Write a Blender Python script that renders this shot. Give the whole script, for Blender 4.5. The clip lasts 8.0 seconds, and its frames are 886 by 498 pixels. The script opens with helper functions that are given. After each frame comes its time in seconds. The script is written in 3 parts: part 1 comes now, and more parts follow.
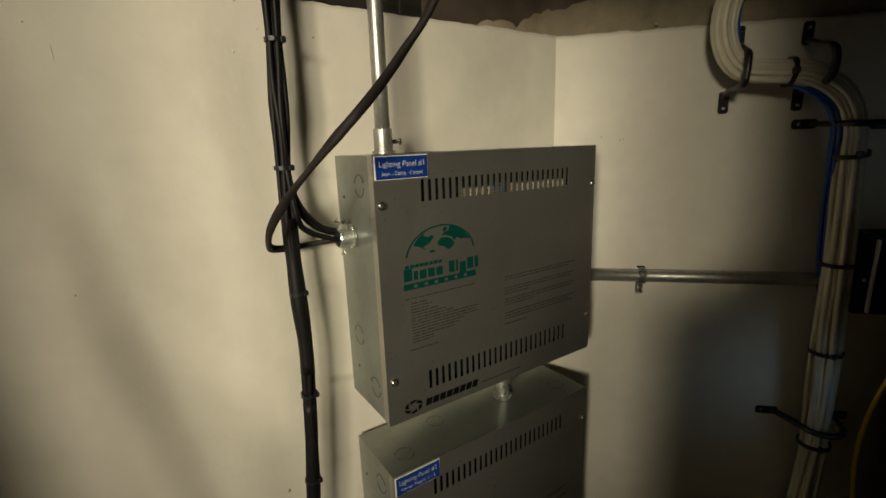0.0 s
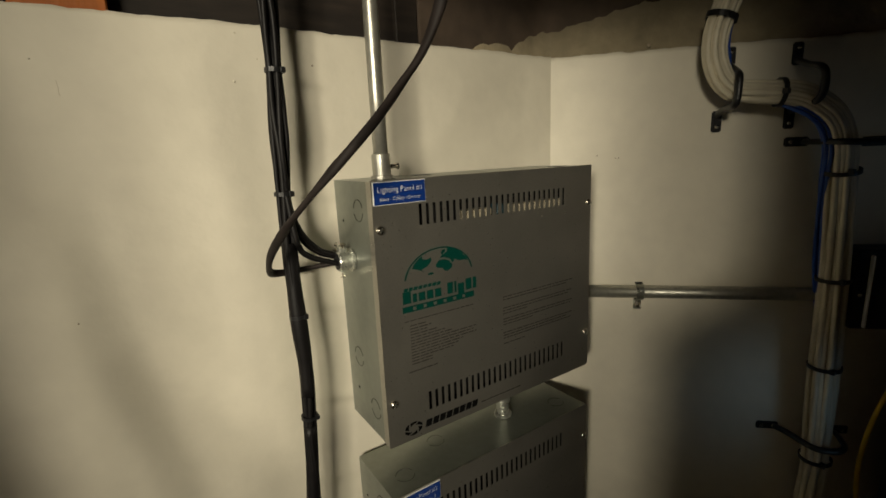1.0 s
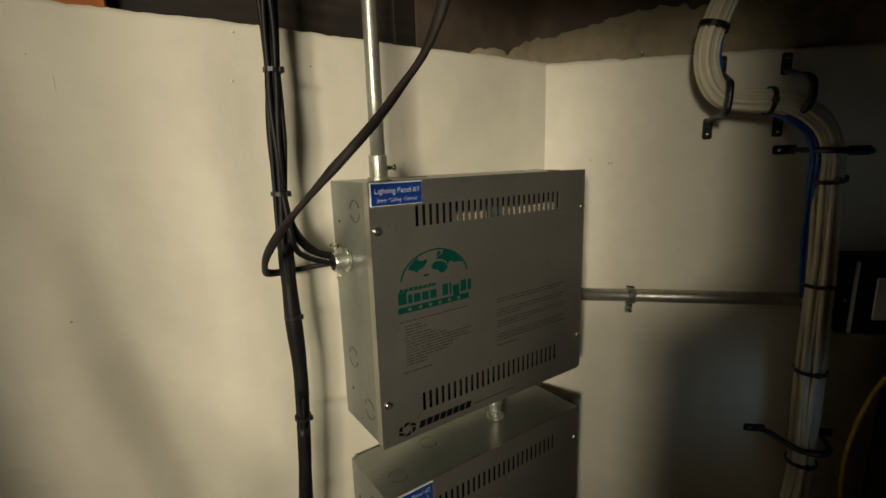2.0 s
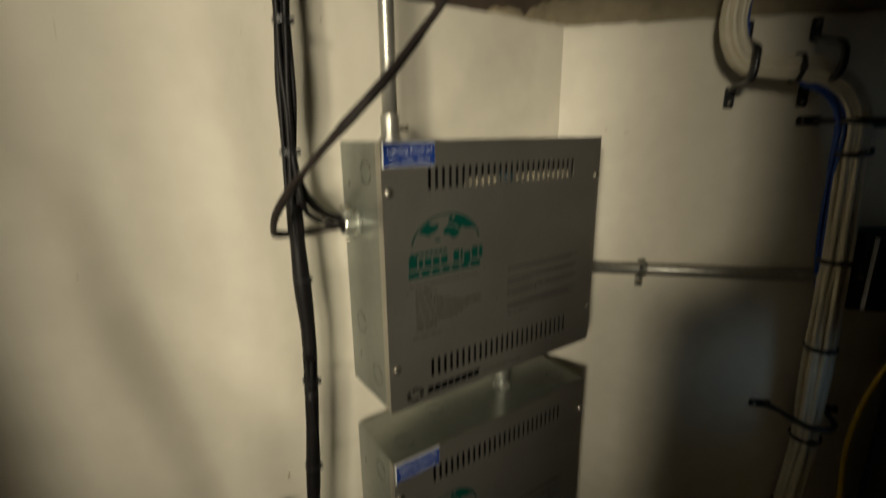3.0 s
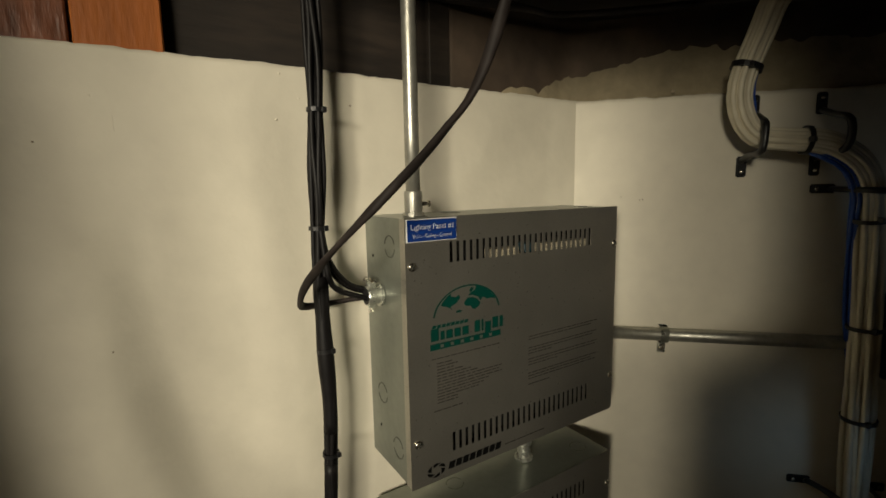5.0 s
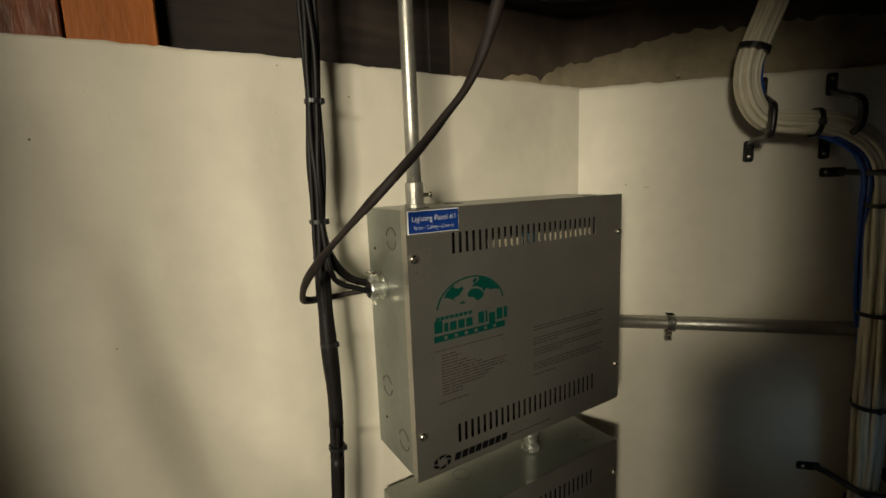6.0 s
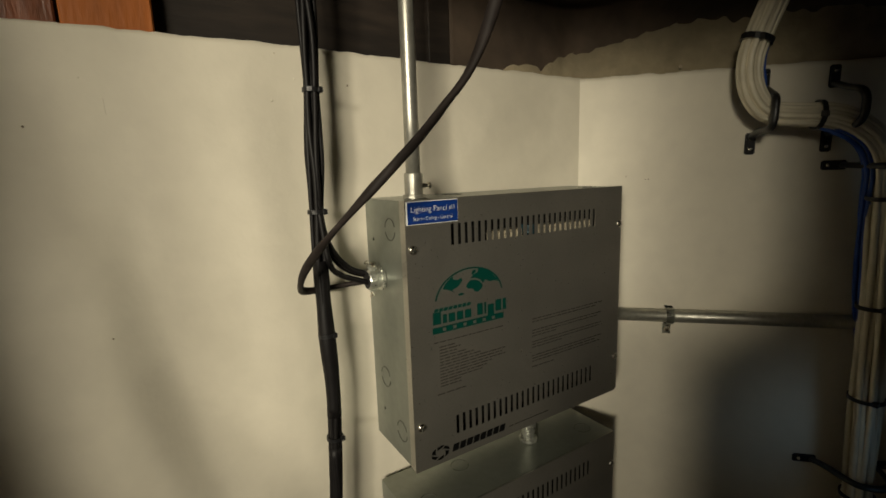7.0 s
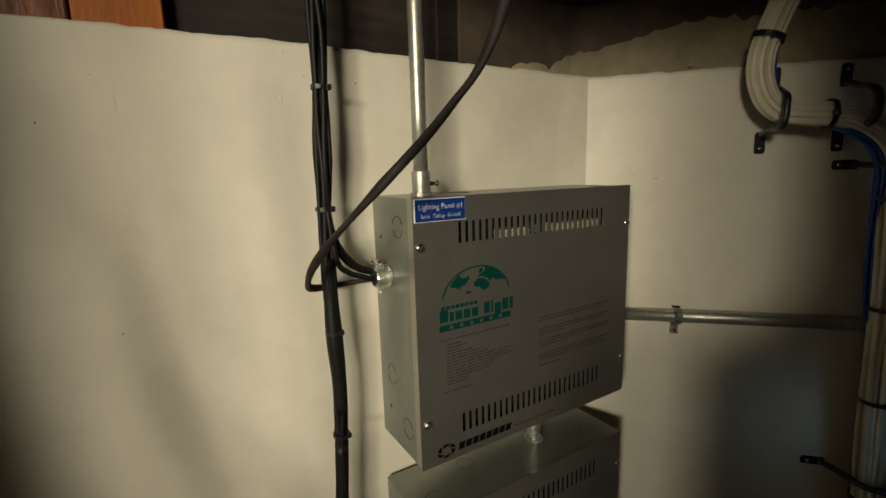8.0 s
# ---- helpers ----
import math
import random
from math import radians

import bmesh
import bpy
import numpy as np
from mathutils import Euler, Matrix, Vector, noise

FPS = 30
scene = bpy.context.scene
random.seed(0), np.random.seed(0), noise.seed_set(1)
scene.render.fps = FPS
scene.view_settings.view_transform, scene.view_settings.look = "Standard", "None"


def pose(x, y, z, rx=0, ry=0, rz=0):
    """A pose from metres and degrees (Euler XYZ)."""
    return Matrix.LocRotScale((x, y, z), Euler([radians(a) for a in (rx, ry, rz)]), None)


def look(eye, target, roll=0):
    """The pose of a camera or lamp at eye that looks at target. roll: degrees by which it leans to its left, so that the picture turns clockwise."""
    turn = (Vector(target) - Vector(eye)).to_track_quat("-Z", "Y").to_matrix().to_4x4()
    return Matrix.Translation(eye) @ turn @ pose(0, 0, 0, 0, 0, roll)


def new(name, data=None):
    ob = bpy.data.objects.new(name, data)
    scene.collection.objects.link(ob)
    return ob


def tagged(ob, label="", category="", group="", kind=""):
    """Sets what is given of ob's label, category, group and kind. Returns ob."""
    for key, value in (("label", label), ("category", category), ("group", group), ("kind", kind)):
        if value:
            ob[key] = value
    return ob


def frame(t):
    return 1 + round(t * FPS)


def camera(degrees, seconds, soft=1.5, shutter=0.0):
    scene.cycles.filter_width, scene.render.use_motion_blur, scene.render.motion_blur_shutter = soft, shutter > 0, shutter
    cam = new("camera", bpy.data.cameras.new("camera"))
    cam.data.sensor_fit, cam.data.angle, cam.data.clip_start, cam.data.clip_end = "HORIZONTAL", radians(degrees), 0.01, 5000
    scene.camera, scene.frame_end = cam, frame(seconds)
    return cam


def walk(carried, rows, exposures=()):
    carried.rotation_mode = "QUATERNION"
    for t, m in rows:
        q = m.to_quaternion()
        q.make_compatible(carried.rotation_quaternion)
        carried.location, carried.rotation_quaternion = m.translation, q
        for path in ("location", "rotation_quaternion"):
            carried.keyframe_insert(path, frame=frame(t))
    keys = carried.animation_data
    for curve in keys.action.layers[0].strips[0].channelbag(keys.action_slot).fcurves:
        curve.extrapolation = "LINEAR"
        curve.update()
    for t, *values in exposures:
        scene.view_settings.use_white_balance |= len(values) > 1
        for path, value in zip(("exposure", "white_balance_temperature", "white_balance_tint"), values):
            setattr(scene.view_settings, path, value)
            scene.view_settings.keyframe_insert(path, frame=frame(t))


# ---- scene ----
# ---------------------------------------------------------------- camera
cam = camera(88.6, 8.0, soft=1.6, shutter=0.4)
PATH = [
    (0.0, (-0.2111, -0.4476, 1.6097), (0.3271, 0.3646, 1.3846), -1.98),
    (0.5, (-0.2112, -0.4458, 1.6163), (0.3288, 0.3682, 1.4024), -1.98),
    (1.0, (-0.2105, -0.4523, 1.6256), (0.3306, 0.3637, 1.4221), -2.56),
    (1.5, (-0.2155, -0.4563, 1.6247), (0.3323, 0.3552, 1.4213), -2.07),
    (1.7, (-0.2171, -0.4566, 1.6231), (0.3364, 0.3512, 1.4202), -1.90),
    (2.8, (-0.2174, -0.4321, 1.6320), (0.3447, 0.3744, 1.4490), -1.56),
    (2.9, (-0.2194, -0.4326, 1.6259), (0.3405, 0.3713, 1.4254), -1.12),
    (3.0, (-0.2218, -0.4379, 1.6080), (0.3253, 0.3621, 1.3614), -0.62),
    (3.1, (-0.2281, -0.4371, 1.5709), (0.3143, 0.3502, 1.2775), 0.49),
    (3.2, (-0.2319, -0.4350, 1.5413), (0.3031, 0.3345, 1.1925), 1.38),
    (3.3, (-0.2355, -0.4449, 1.5145), (0.2862, 0.3179, 1.1324), 1.50),
    (3.4, (-0.2409, -0.4479, 1.5010), (0.2821, 0.3178, 1.1266), 1.54),
    (3.5, (-0.2401, -0.4483, 1.5110), (0.2863, 0.3302, 1.1692), 1.51),
    (3.6, (-0.2398, -0.4480, 1.5341), (0.2974, 0.3418, 1.2380), 1.12),
    (3.7, (-0.2325, -0.4418, 1.5590), (0.3176, 0.3506, 1.2955), 0.88),
    (3.8, (-0.2279, -0.4403, 1.5793), (0.3253, 0.3598, 1.3472), 0.23),
    (3.9, (-0.2273, -0.4363, 1.5965), (0.3302, 0.3696, 1.3972), -0.34),
    (4.0, (-0.2241, -0.4361, 1.6162), (0.3292, 0.3775, 1.4377), -0.60),
    (4.2, (-0.2257, -0.4371, 1.6265), (0.3288, 0.3818, 1.4785), -1.21),
    (4.5, (-0.2319, -0.4407, 1.6321), (0.3188, 0.3833, 1.4985), 0.02),
    (4.7, (-0.2327, -0.4400, 1.6339), (0.3118, 0.3885, 1.5031), -0.37),
    (5.8, (-0.2279, -0.4401, 1.6296), (0.2914, 0.4027, 1.4882), -2.09),
    (6.0, (-0.2261, -0.4378, 1.6318), (0.2952, 0.4022, 1.4810), -2.17),
    (6.5, (-0.2255, -0.4364, 1.6287), (0.2968, 0.4009, 1.4670), -1.94),
    (7.0, (-0.2249, -0.4351, 1.6299), (0.2970, 0.4014, 1.4625), -1.87),
    (7.5, (-0.2246, -0.4339, 1.6291), (0.2947, 0.4036, 1.4593), -1.74),
    (8.0, (-0.2272, -0.4335, 1.6283), (0.2853, 0.4085, 1.4599), -1.65),
]
walk(cam, [(t, look(eye, aim, roll)) for t, eye, aim, roll in PATH], exposures=[(0.0, 0.0), (2.8, -0.02), (3.5, 0.05), (4.0, 0.07), (4.7, 0.02), (6.0, -0.03), (8.0, -0.05)])

# ---------------------------------------------------------------- light
world = bpy.data.worlds.new("world")
scene.world = world
world.use_nodes = True
world.node_tree.nodes["Background"].inputs["Color"].default_value = (0.9, 0.8, 0.65, 1)
world.node_tree.nodes["Background"].inputs["Strength"].default_value = 0.003


def area_lamp(name, eye, aim, power, size, colour, high=None, spread=180):
    data = bpy.data.lights.new(name, "AREA")
    data.shape, data.size, data.energy, data.color = "ELLIPSE", size, power, colour
    data.size_y, data.spread = high or size, radians(spread)
    ob = new(name, data)
    ob.matrix_world = look(eye, aim)
    return ob


# two unseen lamps added beyond the opening behind the walk, beams narrowed to fit
LAMP = Vector((-2.32, -1.82, 2.12))
area_lamp("unseen_spot_lamp", LAMP, (-0.01, 0.1, 1.52), 1.42, 0.34, (1.0, 0.905, 0.70), spread=32)
area_lamp("unseen_wide_lamp", (-1.95, -2.19, 2.06), (-0.04, 0.1, 1.52), 1.68, 0.66, (1.0, 0.905, 0.70), high=0.46, spread=30)

# ---------------------------------------------------------------- materials
MATS = {}


def material(name, colour, rough=0.5, metal=0.0, grain=(60.0, 0.12), stain=(5.0, 0.15), bump=(200.0, 0.1), coat=0.0,
             stretch=(1, 1, 1), random_value=0.0, rough_var=0.0, distance=0.002, gloss=0.5):
    """A surface with fine grain, broad stains and relief, all by noise at real size."""
    if name in MATS:
        return MATS[name]
    m = bpy.data.materials.new(name)
    m.use_nodes = True
    nt = m.node_tree
    b = nt.nodes["Principled BSDF"]
    n = nt.nodes.new
    link = nt.links.new
    tc, mp = n("ShaderNodeTexCoord"), n("ShaderNodeMapping")
    mp.inputs["Scale"].default_value = stretch
    link(tc.outputs["Object"], mp.inputs["Vector"])

    def noise_of(scale, detail):
        t = n("ShaderNodeTexNoise")
        t.inputs["Scale"].default_value, t.inputs["Detail"].default_value = scale, detail
        link(mp.outputs["Vector"], t.inputs["Vector"])
        return t.outputs["Fac"]

    def spread(fac, amount):
        r = n("ShaderNodeMapRange")
        r.inputs["From Min"].default_value, r.inputs["From Max"].default_value = 0.3, 0.7
        r.inputs["To Min"].default_value, r.inputs["To Max"].default_value = 1 - amount, 1 + amount
        link(fac, r.inputs["Value"])
        return r.outputs["Result"]

    def times(a, c):
        x = n("ShaderNodeMath")
        x.operation = "MULTIPLY"
        link(a, x.inputs[0])
        link(c, x.inputs[1])
        return x.outputs["Value"]

    fine = noise_of(grain[0], 6)
    value = times(spread(fine, grain[1]), spread(noise_of(stain[0], 4), stain[1]))
    if random_value:
        info, r = n("ShaderNodeObjectInfo"), n("ShaderNodeMapRange")
        r.inputs["To Min"].default_value, r.inputs["To Max"].default_value = 1 - random_value, 1 + random_value
        link(info.outputs["Random"], r.inputs["Value"])
        value = times(value, r.outputs["Result"])
    mix = n("ShaderNodeVectorMath")
    mix.operation = "SCALE"
    mix.inputs[0].default_value = colour
    link(value, mix.inputs["Scale"])
    link(mix.outputs["Vector"], b.inputs["Base Color"])
    b.inputs["Roughness"].default_value, b.inputs["Metallic"].default_value = rough, metal
    b.inputs["Coat Weight"].default_value = coat
    b.inputs["Specular IOR Level"].default_value = gloss
    if rough_var:
        r = n("ShaderNodeMapRange")
        r.inputs["From Min"].default_value, r.inputs["From Max"].default_value = 0.3, 0.7
        r.inputs["To Min"].default_value, r.inputs["To Max"].default_value = rough - rough_var, rough + rough_var
        link(noise_of(grain[0] * 0.6, 5), r.inputs["Value"])
        link(r.outputs["Result"], b.inputs["Roughness"])
    bp = n("ShaderNodeBump")
    bp.inputs["Strength"].default_value, bp.inputs["Distance"].default_value = bump[1], distance
    link(noise_of(bump[0], 5), bp.inputs["Height"])
    link(bp.outputs["Normal"], b.inputs["Normal"])
    MATS[name] = m
    return m


# broad stain term also puts the walls' soft cloudy shading into the colour
PAINT = material("painted_concrete", (0.74, 0.69, 0.57), 0.62, grain=(35, 0.03), stain=(2.6, 0.11), bump=(55, 0.18), distance=0.003)
# kept pale so the unseen walls bounce light into the dark parts
PLASTER = material("bare_plaster", (0.55, 0.49, 0.39), 0.8)
FLOOR = material("concrete_floor", (0.12, 0.11, 0.10), 0.75)
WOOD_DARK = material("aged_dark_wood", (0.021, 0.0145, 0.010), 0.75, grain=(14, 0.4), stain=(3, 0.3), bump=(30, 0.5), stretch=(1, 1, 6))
# brown board and pale mortar put the shaded and lit parts into colour
WOOD_BROWN = material("dull_brown_wood", (0.062, 0.043, 0.029), 0.85, grain=(30, 0.2), stain=(6, 0.3), bump=(60, 0.3))
LIT_MORTAR = material("lit_dusty_mortar", (0.27, 0.225, 0.145), 0.9, grain=(45, 0.12), stain=(9, 0.3), bump=(120, 0.5))
WOOD_ORANGE = material("orange_stained_wood", (0.40, 0.118, 0.021), 0.5, grain=(18, 0.14), stain=(4, 0.18), bump=(40, 0.3), stretch=(5, 5, 1))
WOOD_RED = material("weathered_red_wood", (0.27, 0.100, 0.052), 0.36, grain=(20, 0.45), stain=(7, 0.35), bump=(35, 0.6), stretch=(5, 5, 1))
GALV = material("galvanised_steel", (0.25, 0.265, 0.23), 0.32, 0.62, grain=(90, 0.06), stain=(10, 0.10), bump=(60, 0.02), rough_var=0.03)
COVER = material("silver_enamelled_steel", (0.46, 0.44, 0.39), 0.31, 0.85, grain=(400, 0.05), stain=(9, 0.10), bump=(6, 0.5), rough_var=0.04, distance=0.012)
EMT = material("conduit_steel", (0.42, 0.41, 0.36), 0.38, 0.75, grain=(120, 0.12), stain=(20, 0.12), bump=(200, 0.06), rough_var=0.08)
ZINC = material("bright_zinc", (0.62, 0.63, 0.57), 0.30, 0.85, grain=(90, 0.15), stain=(30, 0.2), bump=(120, 0.2), rough_var=0.08)
SCREW = material("screw_steel", (0.62, 0.58, 0.5), 0.25, 1.0)
BLACK_PVC = material("black_cable_jacket", (0.007, 0.0062, 0.0065), 0.5, gloss=0.22, grain=(80, 0.2), stain=(15, 0.25), bump=(90, 0.15))
BROWN_PVC = material("worn_dark_cable_jacket", (0.020, 0.0155, 0.014), 0.6, gloss=0.16, grain=(60, 0.2), stain=(15, 0.3), bump=(70, 0.2))
TIE = material("black_nylon", (0.012, 0.012, 0.013), 0.35)
HOOK = material("black_powder_coat", (0.012, 0.012, 0.013), 0.35, bump=(400, 0.2))
WHITE_PVC = material("off_white_cable_jacket", (0.62, 0.57, 0.44), 0.42, grain=(40, 0.06), stain=(10, 0.12), bump=(80, 0.1), random_value=0.12)
BLUE_PVC = material("blue_cable_jacket", (0.013, 0.058, 0.29), 0.4, random_value=0.15)
YELLOW_PVC = material("yellow_cable_jacket", (0.60, 0.40, 0.015), 0.45)
LABEL_BLUE = material("blue_engraved_plastic", (0.006, 0.035, 0.2), 0.35, grain=(100, 0.05))
LABEL_WHITE = material("white_plastic", (0.8, 0.8, 0.78), 0.4, grain=(100, 0.03))
GREEN_INK = material("green_ink", (0.0, 0.038, 0.028), 0.6, gloss=0.15, grain=(200, 0.08))
DARK_INK = material("black_ink", (0.005, 0.005, 0.005), 0.8, gloss=0.02)
GREY_INK = material("faded_grey_ink", (0.04, 0.035, 0.03), 0.7, 0.0, gloss=0.1)
INSIDE = material("terminal_plastic", (0.42, 0.37, 0.27), 0.4)
GROOVE_SHADE = material("slit_shade", (0.10, 0.10, 0.085), 0.6, 0.4)
TEAL = material("teal_plastic", (0.015, 0.055, 0.075), 0.5)
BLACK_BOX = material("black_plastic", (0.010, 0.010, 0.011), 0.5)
CHIP = material("bare_mark", (0.34, 0.28, 0.20), 0.9)


def screen_material():
    """A lit display: purple at the top and right edge, red and orange low on the other side."""
    m = bpy.data.materials.new("lit_display")
    m.use_nodes = True
    nt = m.node_tree
    n, link = nt.nodes.new, nt.links.new
    b = nt.nodes["Principled BSDF"]
    b.inputs["Base Color"].default_value = (0.004, 0.004, 0.005, 1)
    b.inputs["Roughness"].default_value = 0.25
    tc, sep = n("ShaderNodeTexCoord"), n("ShaderNodeSeparateXYZ")
    link(tc.outputs["Object"], sep.inputs["Vector"])

    def ramp(src, lo, hi, stops):
        r, c = n("ShaderNodeMapRange"), n("ShaderNodeValToRGB")
        r.inputs["From Min"].default_value, r.inputs["From Max"].default_value = lo, hi
        link(src, r.inputs["Value"])
        link(r.outputs["Result"], c.inputs["Fac"])
        while len(c.color_ramp.elements) < len(stops):
            c.color_ramp.elements.new(0.5)
        for e, (at, col) in zip(c.color_ramp.elements, stops):
            e.position, e.color = at, (*col, 1)
        return c.outputs["Color"]

    def plus(a, c):
        x = n("ShaderNodeVectorMath")
        link(a, x.inputs[0])
        link(c, x.inputs[1])
        return x.outputs["Vector"]

    away = n("ShaderNodeVectorMath")
    away.operation = "DISTANCE"
    away.inputs[1].default_value = (-0.25, 0.0, -0.145)
    cloud = n("ShaderNodeTexNoise")
    cloud.inputs["Scale"].default_value = 14
    link(tc.outputs["Object"], away.inputs[0])
    wob = n("ShaderNodeMath")
    wob.operation = "MULTIPLY_ADD"
    wob.inputs[1].default_value = 0.09
    link(cloud.outputs["Fac"], wob.inputs[0])
    link(away.outputs["Value"], wob.inputs[2])
    glow = ramp(wob.outputs["Value"], 0.03, 0.26, [(0.0, (0.62, 0.16, 0.04)), (0.18, (0.42, 0.05, 0.03)), (0.42, (0.16, 0.012, 0.03)), (0.7, (0.03, 0.003, 0.02)), (1.0, (0.008, 0.001, 0.012))])
    top = ramp(sep.outputs["Z"], -0.11, 0.0, [(0.0, (0, 0, 0)), (0.5, (0.012, 0.003, 0.035)), (1.0, (0.07, 0.018, 0.17))])
    side = ramp(sep.outputs["X"], -0.09, 0.0, [(0.0, (0, 0, 0)), (0.5, (0.012, 0.002, 0.03)), (1.0, (0.06, 0.016, 0.15))])
    link(plus(plus(glow, top), side), b.inputs["Emission Color"])
    b.inputs["Emission Strength"].default_value = 0.14
    return m


# ---------------------------------------------------------------- mesh helpers
def part(name, bm, mat, parent=None, label="", smooth=False, kind="", category="", group=""):
    """Links a bmesh as one mesh object, under a thing or a part."""
    me = bpy.data.meshes.new(name)
    bmesh.ops.recalc_face_normals(bm, faces=bm.faces[:])
    bm.to_mesh(me)
    bm.free()
    me.materials.append(mat)
    if smooth:
        for p in me.polygons:
            p.use_smooth = True
    ob = new(name, me)
    ob.parent = parent
    return tagged(ob, label, category, group, kind)


def thing(name, at, label, category, group="", kind=""):
    ob = new(name)
    ob.location = at
    ob.empty_display_size = 0.03
    return tagged(ob, label, category, group, kind)


def block(lo, hi, bevel=0.0, m=None, bm=None, segments=1):
    """A box between two corners, its edges rounded."""
    b2 = bmesh.new()
    lo, hi = Vector(lo), Vector(hi)
    bmesh.ops.create_cube(b2, size=1.0, matrix=Matrix.Translation((lo + hi) / 2) @ Matrix.Diagonal((*(hi - lo), 1)))
    if bevel:
        bmesh.ops.bevel(b2, geom=b2.edges[:], offset=bevel, segments=segments, affect="EDGES")
    if m is not None:
        bmesh.ops.transform(b2, matrix=m, verts=b2.verts[:])
    return joined(bm, b2)


def joined(bm, b2):
    if bm is None:
        return b2
    me = bpy.data.meshes.new("tmp")
    b2.to_mesh(me)
    b2.free()
    bm.from_mesh(me)
    bpy.data.meshes.remove(me)
    return bm


def disc(centre, axis, profile, sides=20, bm=None, arc=None):
    """A turned form: rings of (distance along the axis, radius), closed at both ends."""
    b2 = bmesh.new()
    q = Vector(axis).normalized().to_track_quat("Z", "Y").to_matrix()
    rings = []
    for h, r in profile:
        rings.append([b2.verts.new(Vector(centre) + q @ Vector((r * math.cos(2 * math.pi * k / sides), r * math.sin(2 * math.pi * k / sides), h))) for k in range(sides)])
    for a, c in zip(rings, rings[1:]):
        for k in range(sides):
            b2.faces.new((a[k], a[(k + 1) % sides], c[(k + 1) % sides], c[k]))
    b2.faces.new(rings[0][::-1])
    b2.faces.new(rings[-1])
    return joined(bm, b2)


def smooth_line(points, step=0.01):
    """A Catmull-Rom curve through the points, in even steps."""
    pts = [Vector(p) for p in points]
    pts = [2 * pts[0] - pts[1]] + pts + [2 * pts[-1] - pts[-2]]
    out = []
    for a, b, c, d in zip(pts, pts[1:], pts[2:], pts[3:]):
        n = max(1, int((c - b).length / step))
        for k in range(n):
            t = k / n
            out.append(0.5 * (2 * b + (c - a) * t + (2 * a - 5 * b + 4 * c - d) * t * t + (3 * b - a - 3 * c + d) * t ** 3))
    return out + [pts[-2]]


def frames_along(line):
    """Two directions across a line at each of its points, turning as little as they can."""
    side, out = None, []
    for k, p in enumerate(line):
        ahead = (line[min(k + 1, len(line) - 1)] - line[max(k - 1, 0)]).normalized()
        if side is None:
            side = ahead.orthogonal().normalized()
            if abs(ahead.z) > 0.5:
                side = (Vector((1, 0, 0)) - ahead * ahead.x).normalized()
        side = (side - ahead * side.dot(ahead)).normalized()
        out.append((side, ahead.cross(side)))
    return out


def tube(line, radius, sides=10, bm=None, closed=False, squash=1.0, twist=0.0):
    """A round bar or cable along a line; radius may be a function of the way along it."""
    b2 = bmesh.new()
    fr = frames_along(line)
    rings = []
    for k, (p, (s, u)) in enumerate(zip(line, fr)):
        r = radius(k / (len(line) - 1)) if callable(radius) else radius
        if twist:
            s, u = s * math.cos(twist * k) + u * math.sin(twist * k), u * math.cos(twist * k) - s * math.sin(twist * k)
        rings.append([b2.verts.new(p + s * r * math.cos(2 * math.pi * j / sides) + u * r * squash * math.sin(2 * math.pi * j / sides)) for j in range(sides)])
    pairs = list(zip(rings, rings[1:])) + ([(rings[-1], rings[0])] if closed else [])
    for a, c in pairs:
        for j in range(sides):
            b2.faces.new((a[j], a[(j + 1) % sides], c[(j + 1) % sides], c[j]))
    if not closed:
        b2.faces.new(rings[0][::-1])
        b2.faces.new(rings[-1])
    return joined(bm, b2)


def ring_line(centre, axis, rx, rz=None, count=28):
    q = Vector(axis).normalized().to_track_quat("Z", "Y").to_matrix()
    rz = rz or rx
    return [Vector(centre) + q @ Vector((rx * math.cos(2 * math.pi * k / count), rz * math.sin(2 * math.pi * k / count), 0)) for k in range(count)]


def band(centre, axis, radius, height, thick=0.0016, count=24):
    """A strap round a bundle: a short ring with thickness."""
    bm = bmesh.new()
    q = Vector(axis).normalized().to_track_quat("Z", "Y").to_matrix()
    loops = []
    for h, r in ((-height / 2, radius), (-height / 2, radius + thick), (height / 2, radius + thick), (height / 2, radius)):
        loops.append([bm.verts.new(Vector(centre) + q @ Vector((r * math.cos(2 * math.pi * k / count), r * math.sin(2 * math.pi * k / count), h))) for k in range(count)])
    for a, c in zip(loops, loops[1:] + loops[:1]):
        for k in range(count):
            bm.faces.new((a[k], a[(k + 1) % count], c[(k + 1) % count], c[k]))
    return bm


def lettering(name, text, size, at, mat, parent, label="", width=None, shear=0.0, spacing=1.0, bold=0.0):
    """Printed words on a plate that faces -y: at is their lower left corner."""
    cu = bpy.data.curves.new(name, "FONT")
    cu.body, cu.size, cu.shear, cu.space_character, cu.resolution_u = text, size, shear, spacing, 3
    cu.offset = bold
    tmp = new("tmp_text", cu)
    bpy.context.view_layer.update()
    me = bpy.data.meshes.new_from_object(tmp.evaluated_get(bpy.context.evaluated_depsgraph_get()))
    bpy.data.objects.remove(tmp)
    bpy.data.curves.remove(cu)
    co = np.array([v.co[:] for v in me.vertices])
    wide = co[:, 0].max() - co[:, 0].min()
    k = width / wide if width else 1.0
    me.transform(Matrix.Translation(at) @ pose(0, 0, 0, 90) @ Matrix.Diagonal((k, 1, 1, 1)) @ Matrix.Translation((-co[:, 0].min(), 0, 0)))
    me.name = name
    me.materials.clear()
    me.materials.append(mat)
    ob = new(name, me)
    ob.parent = parent
    return tagged(ob, label)


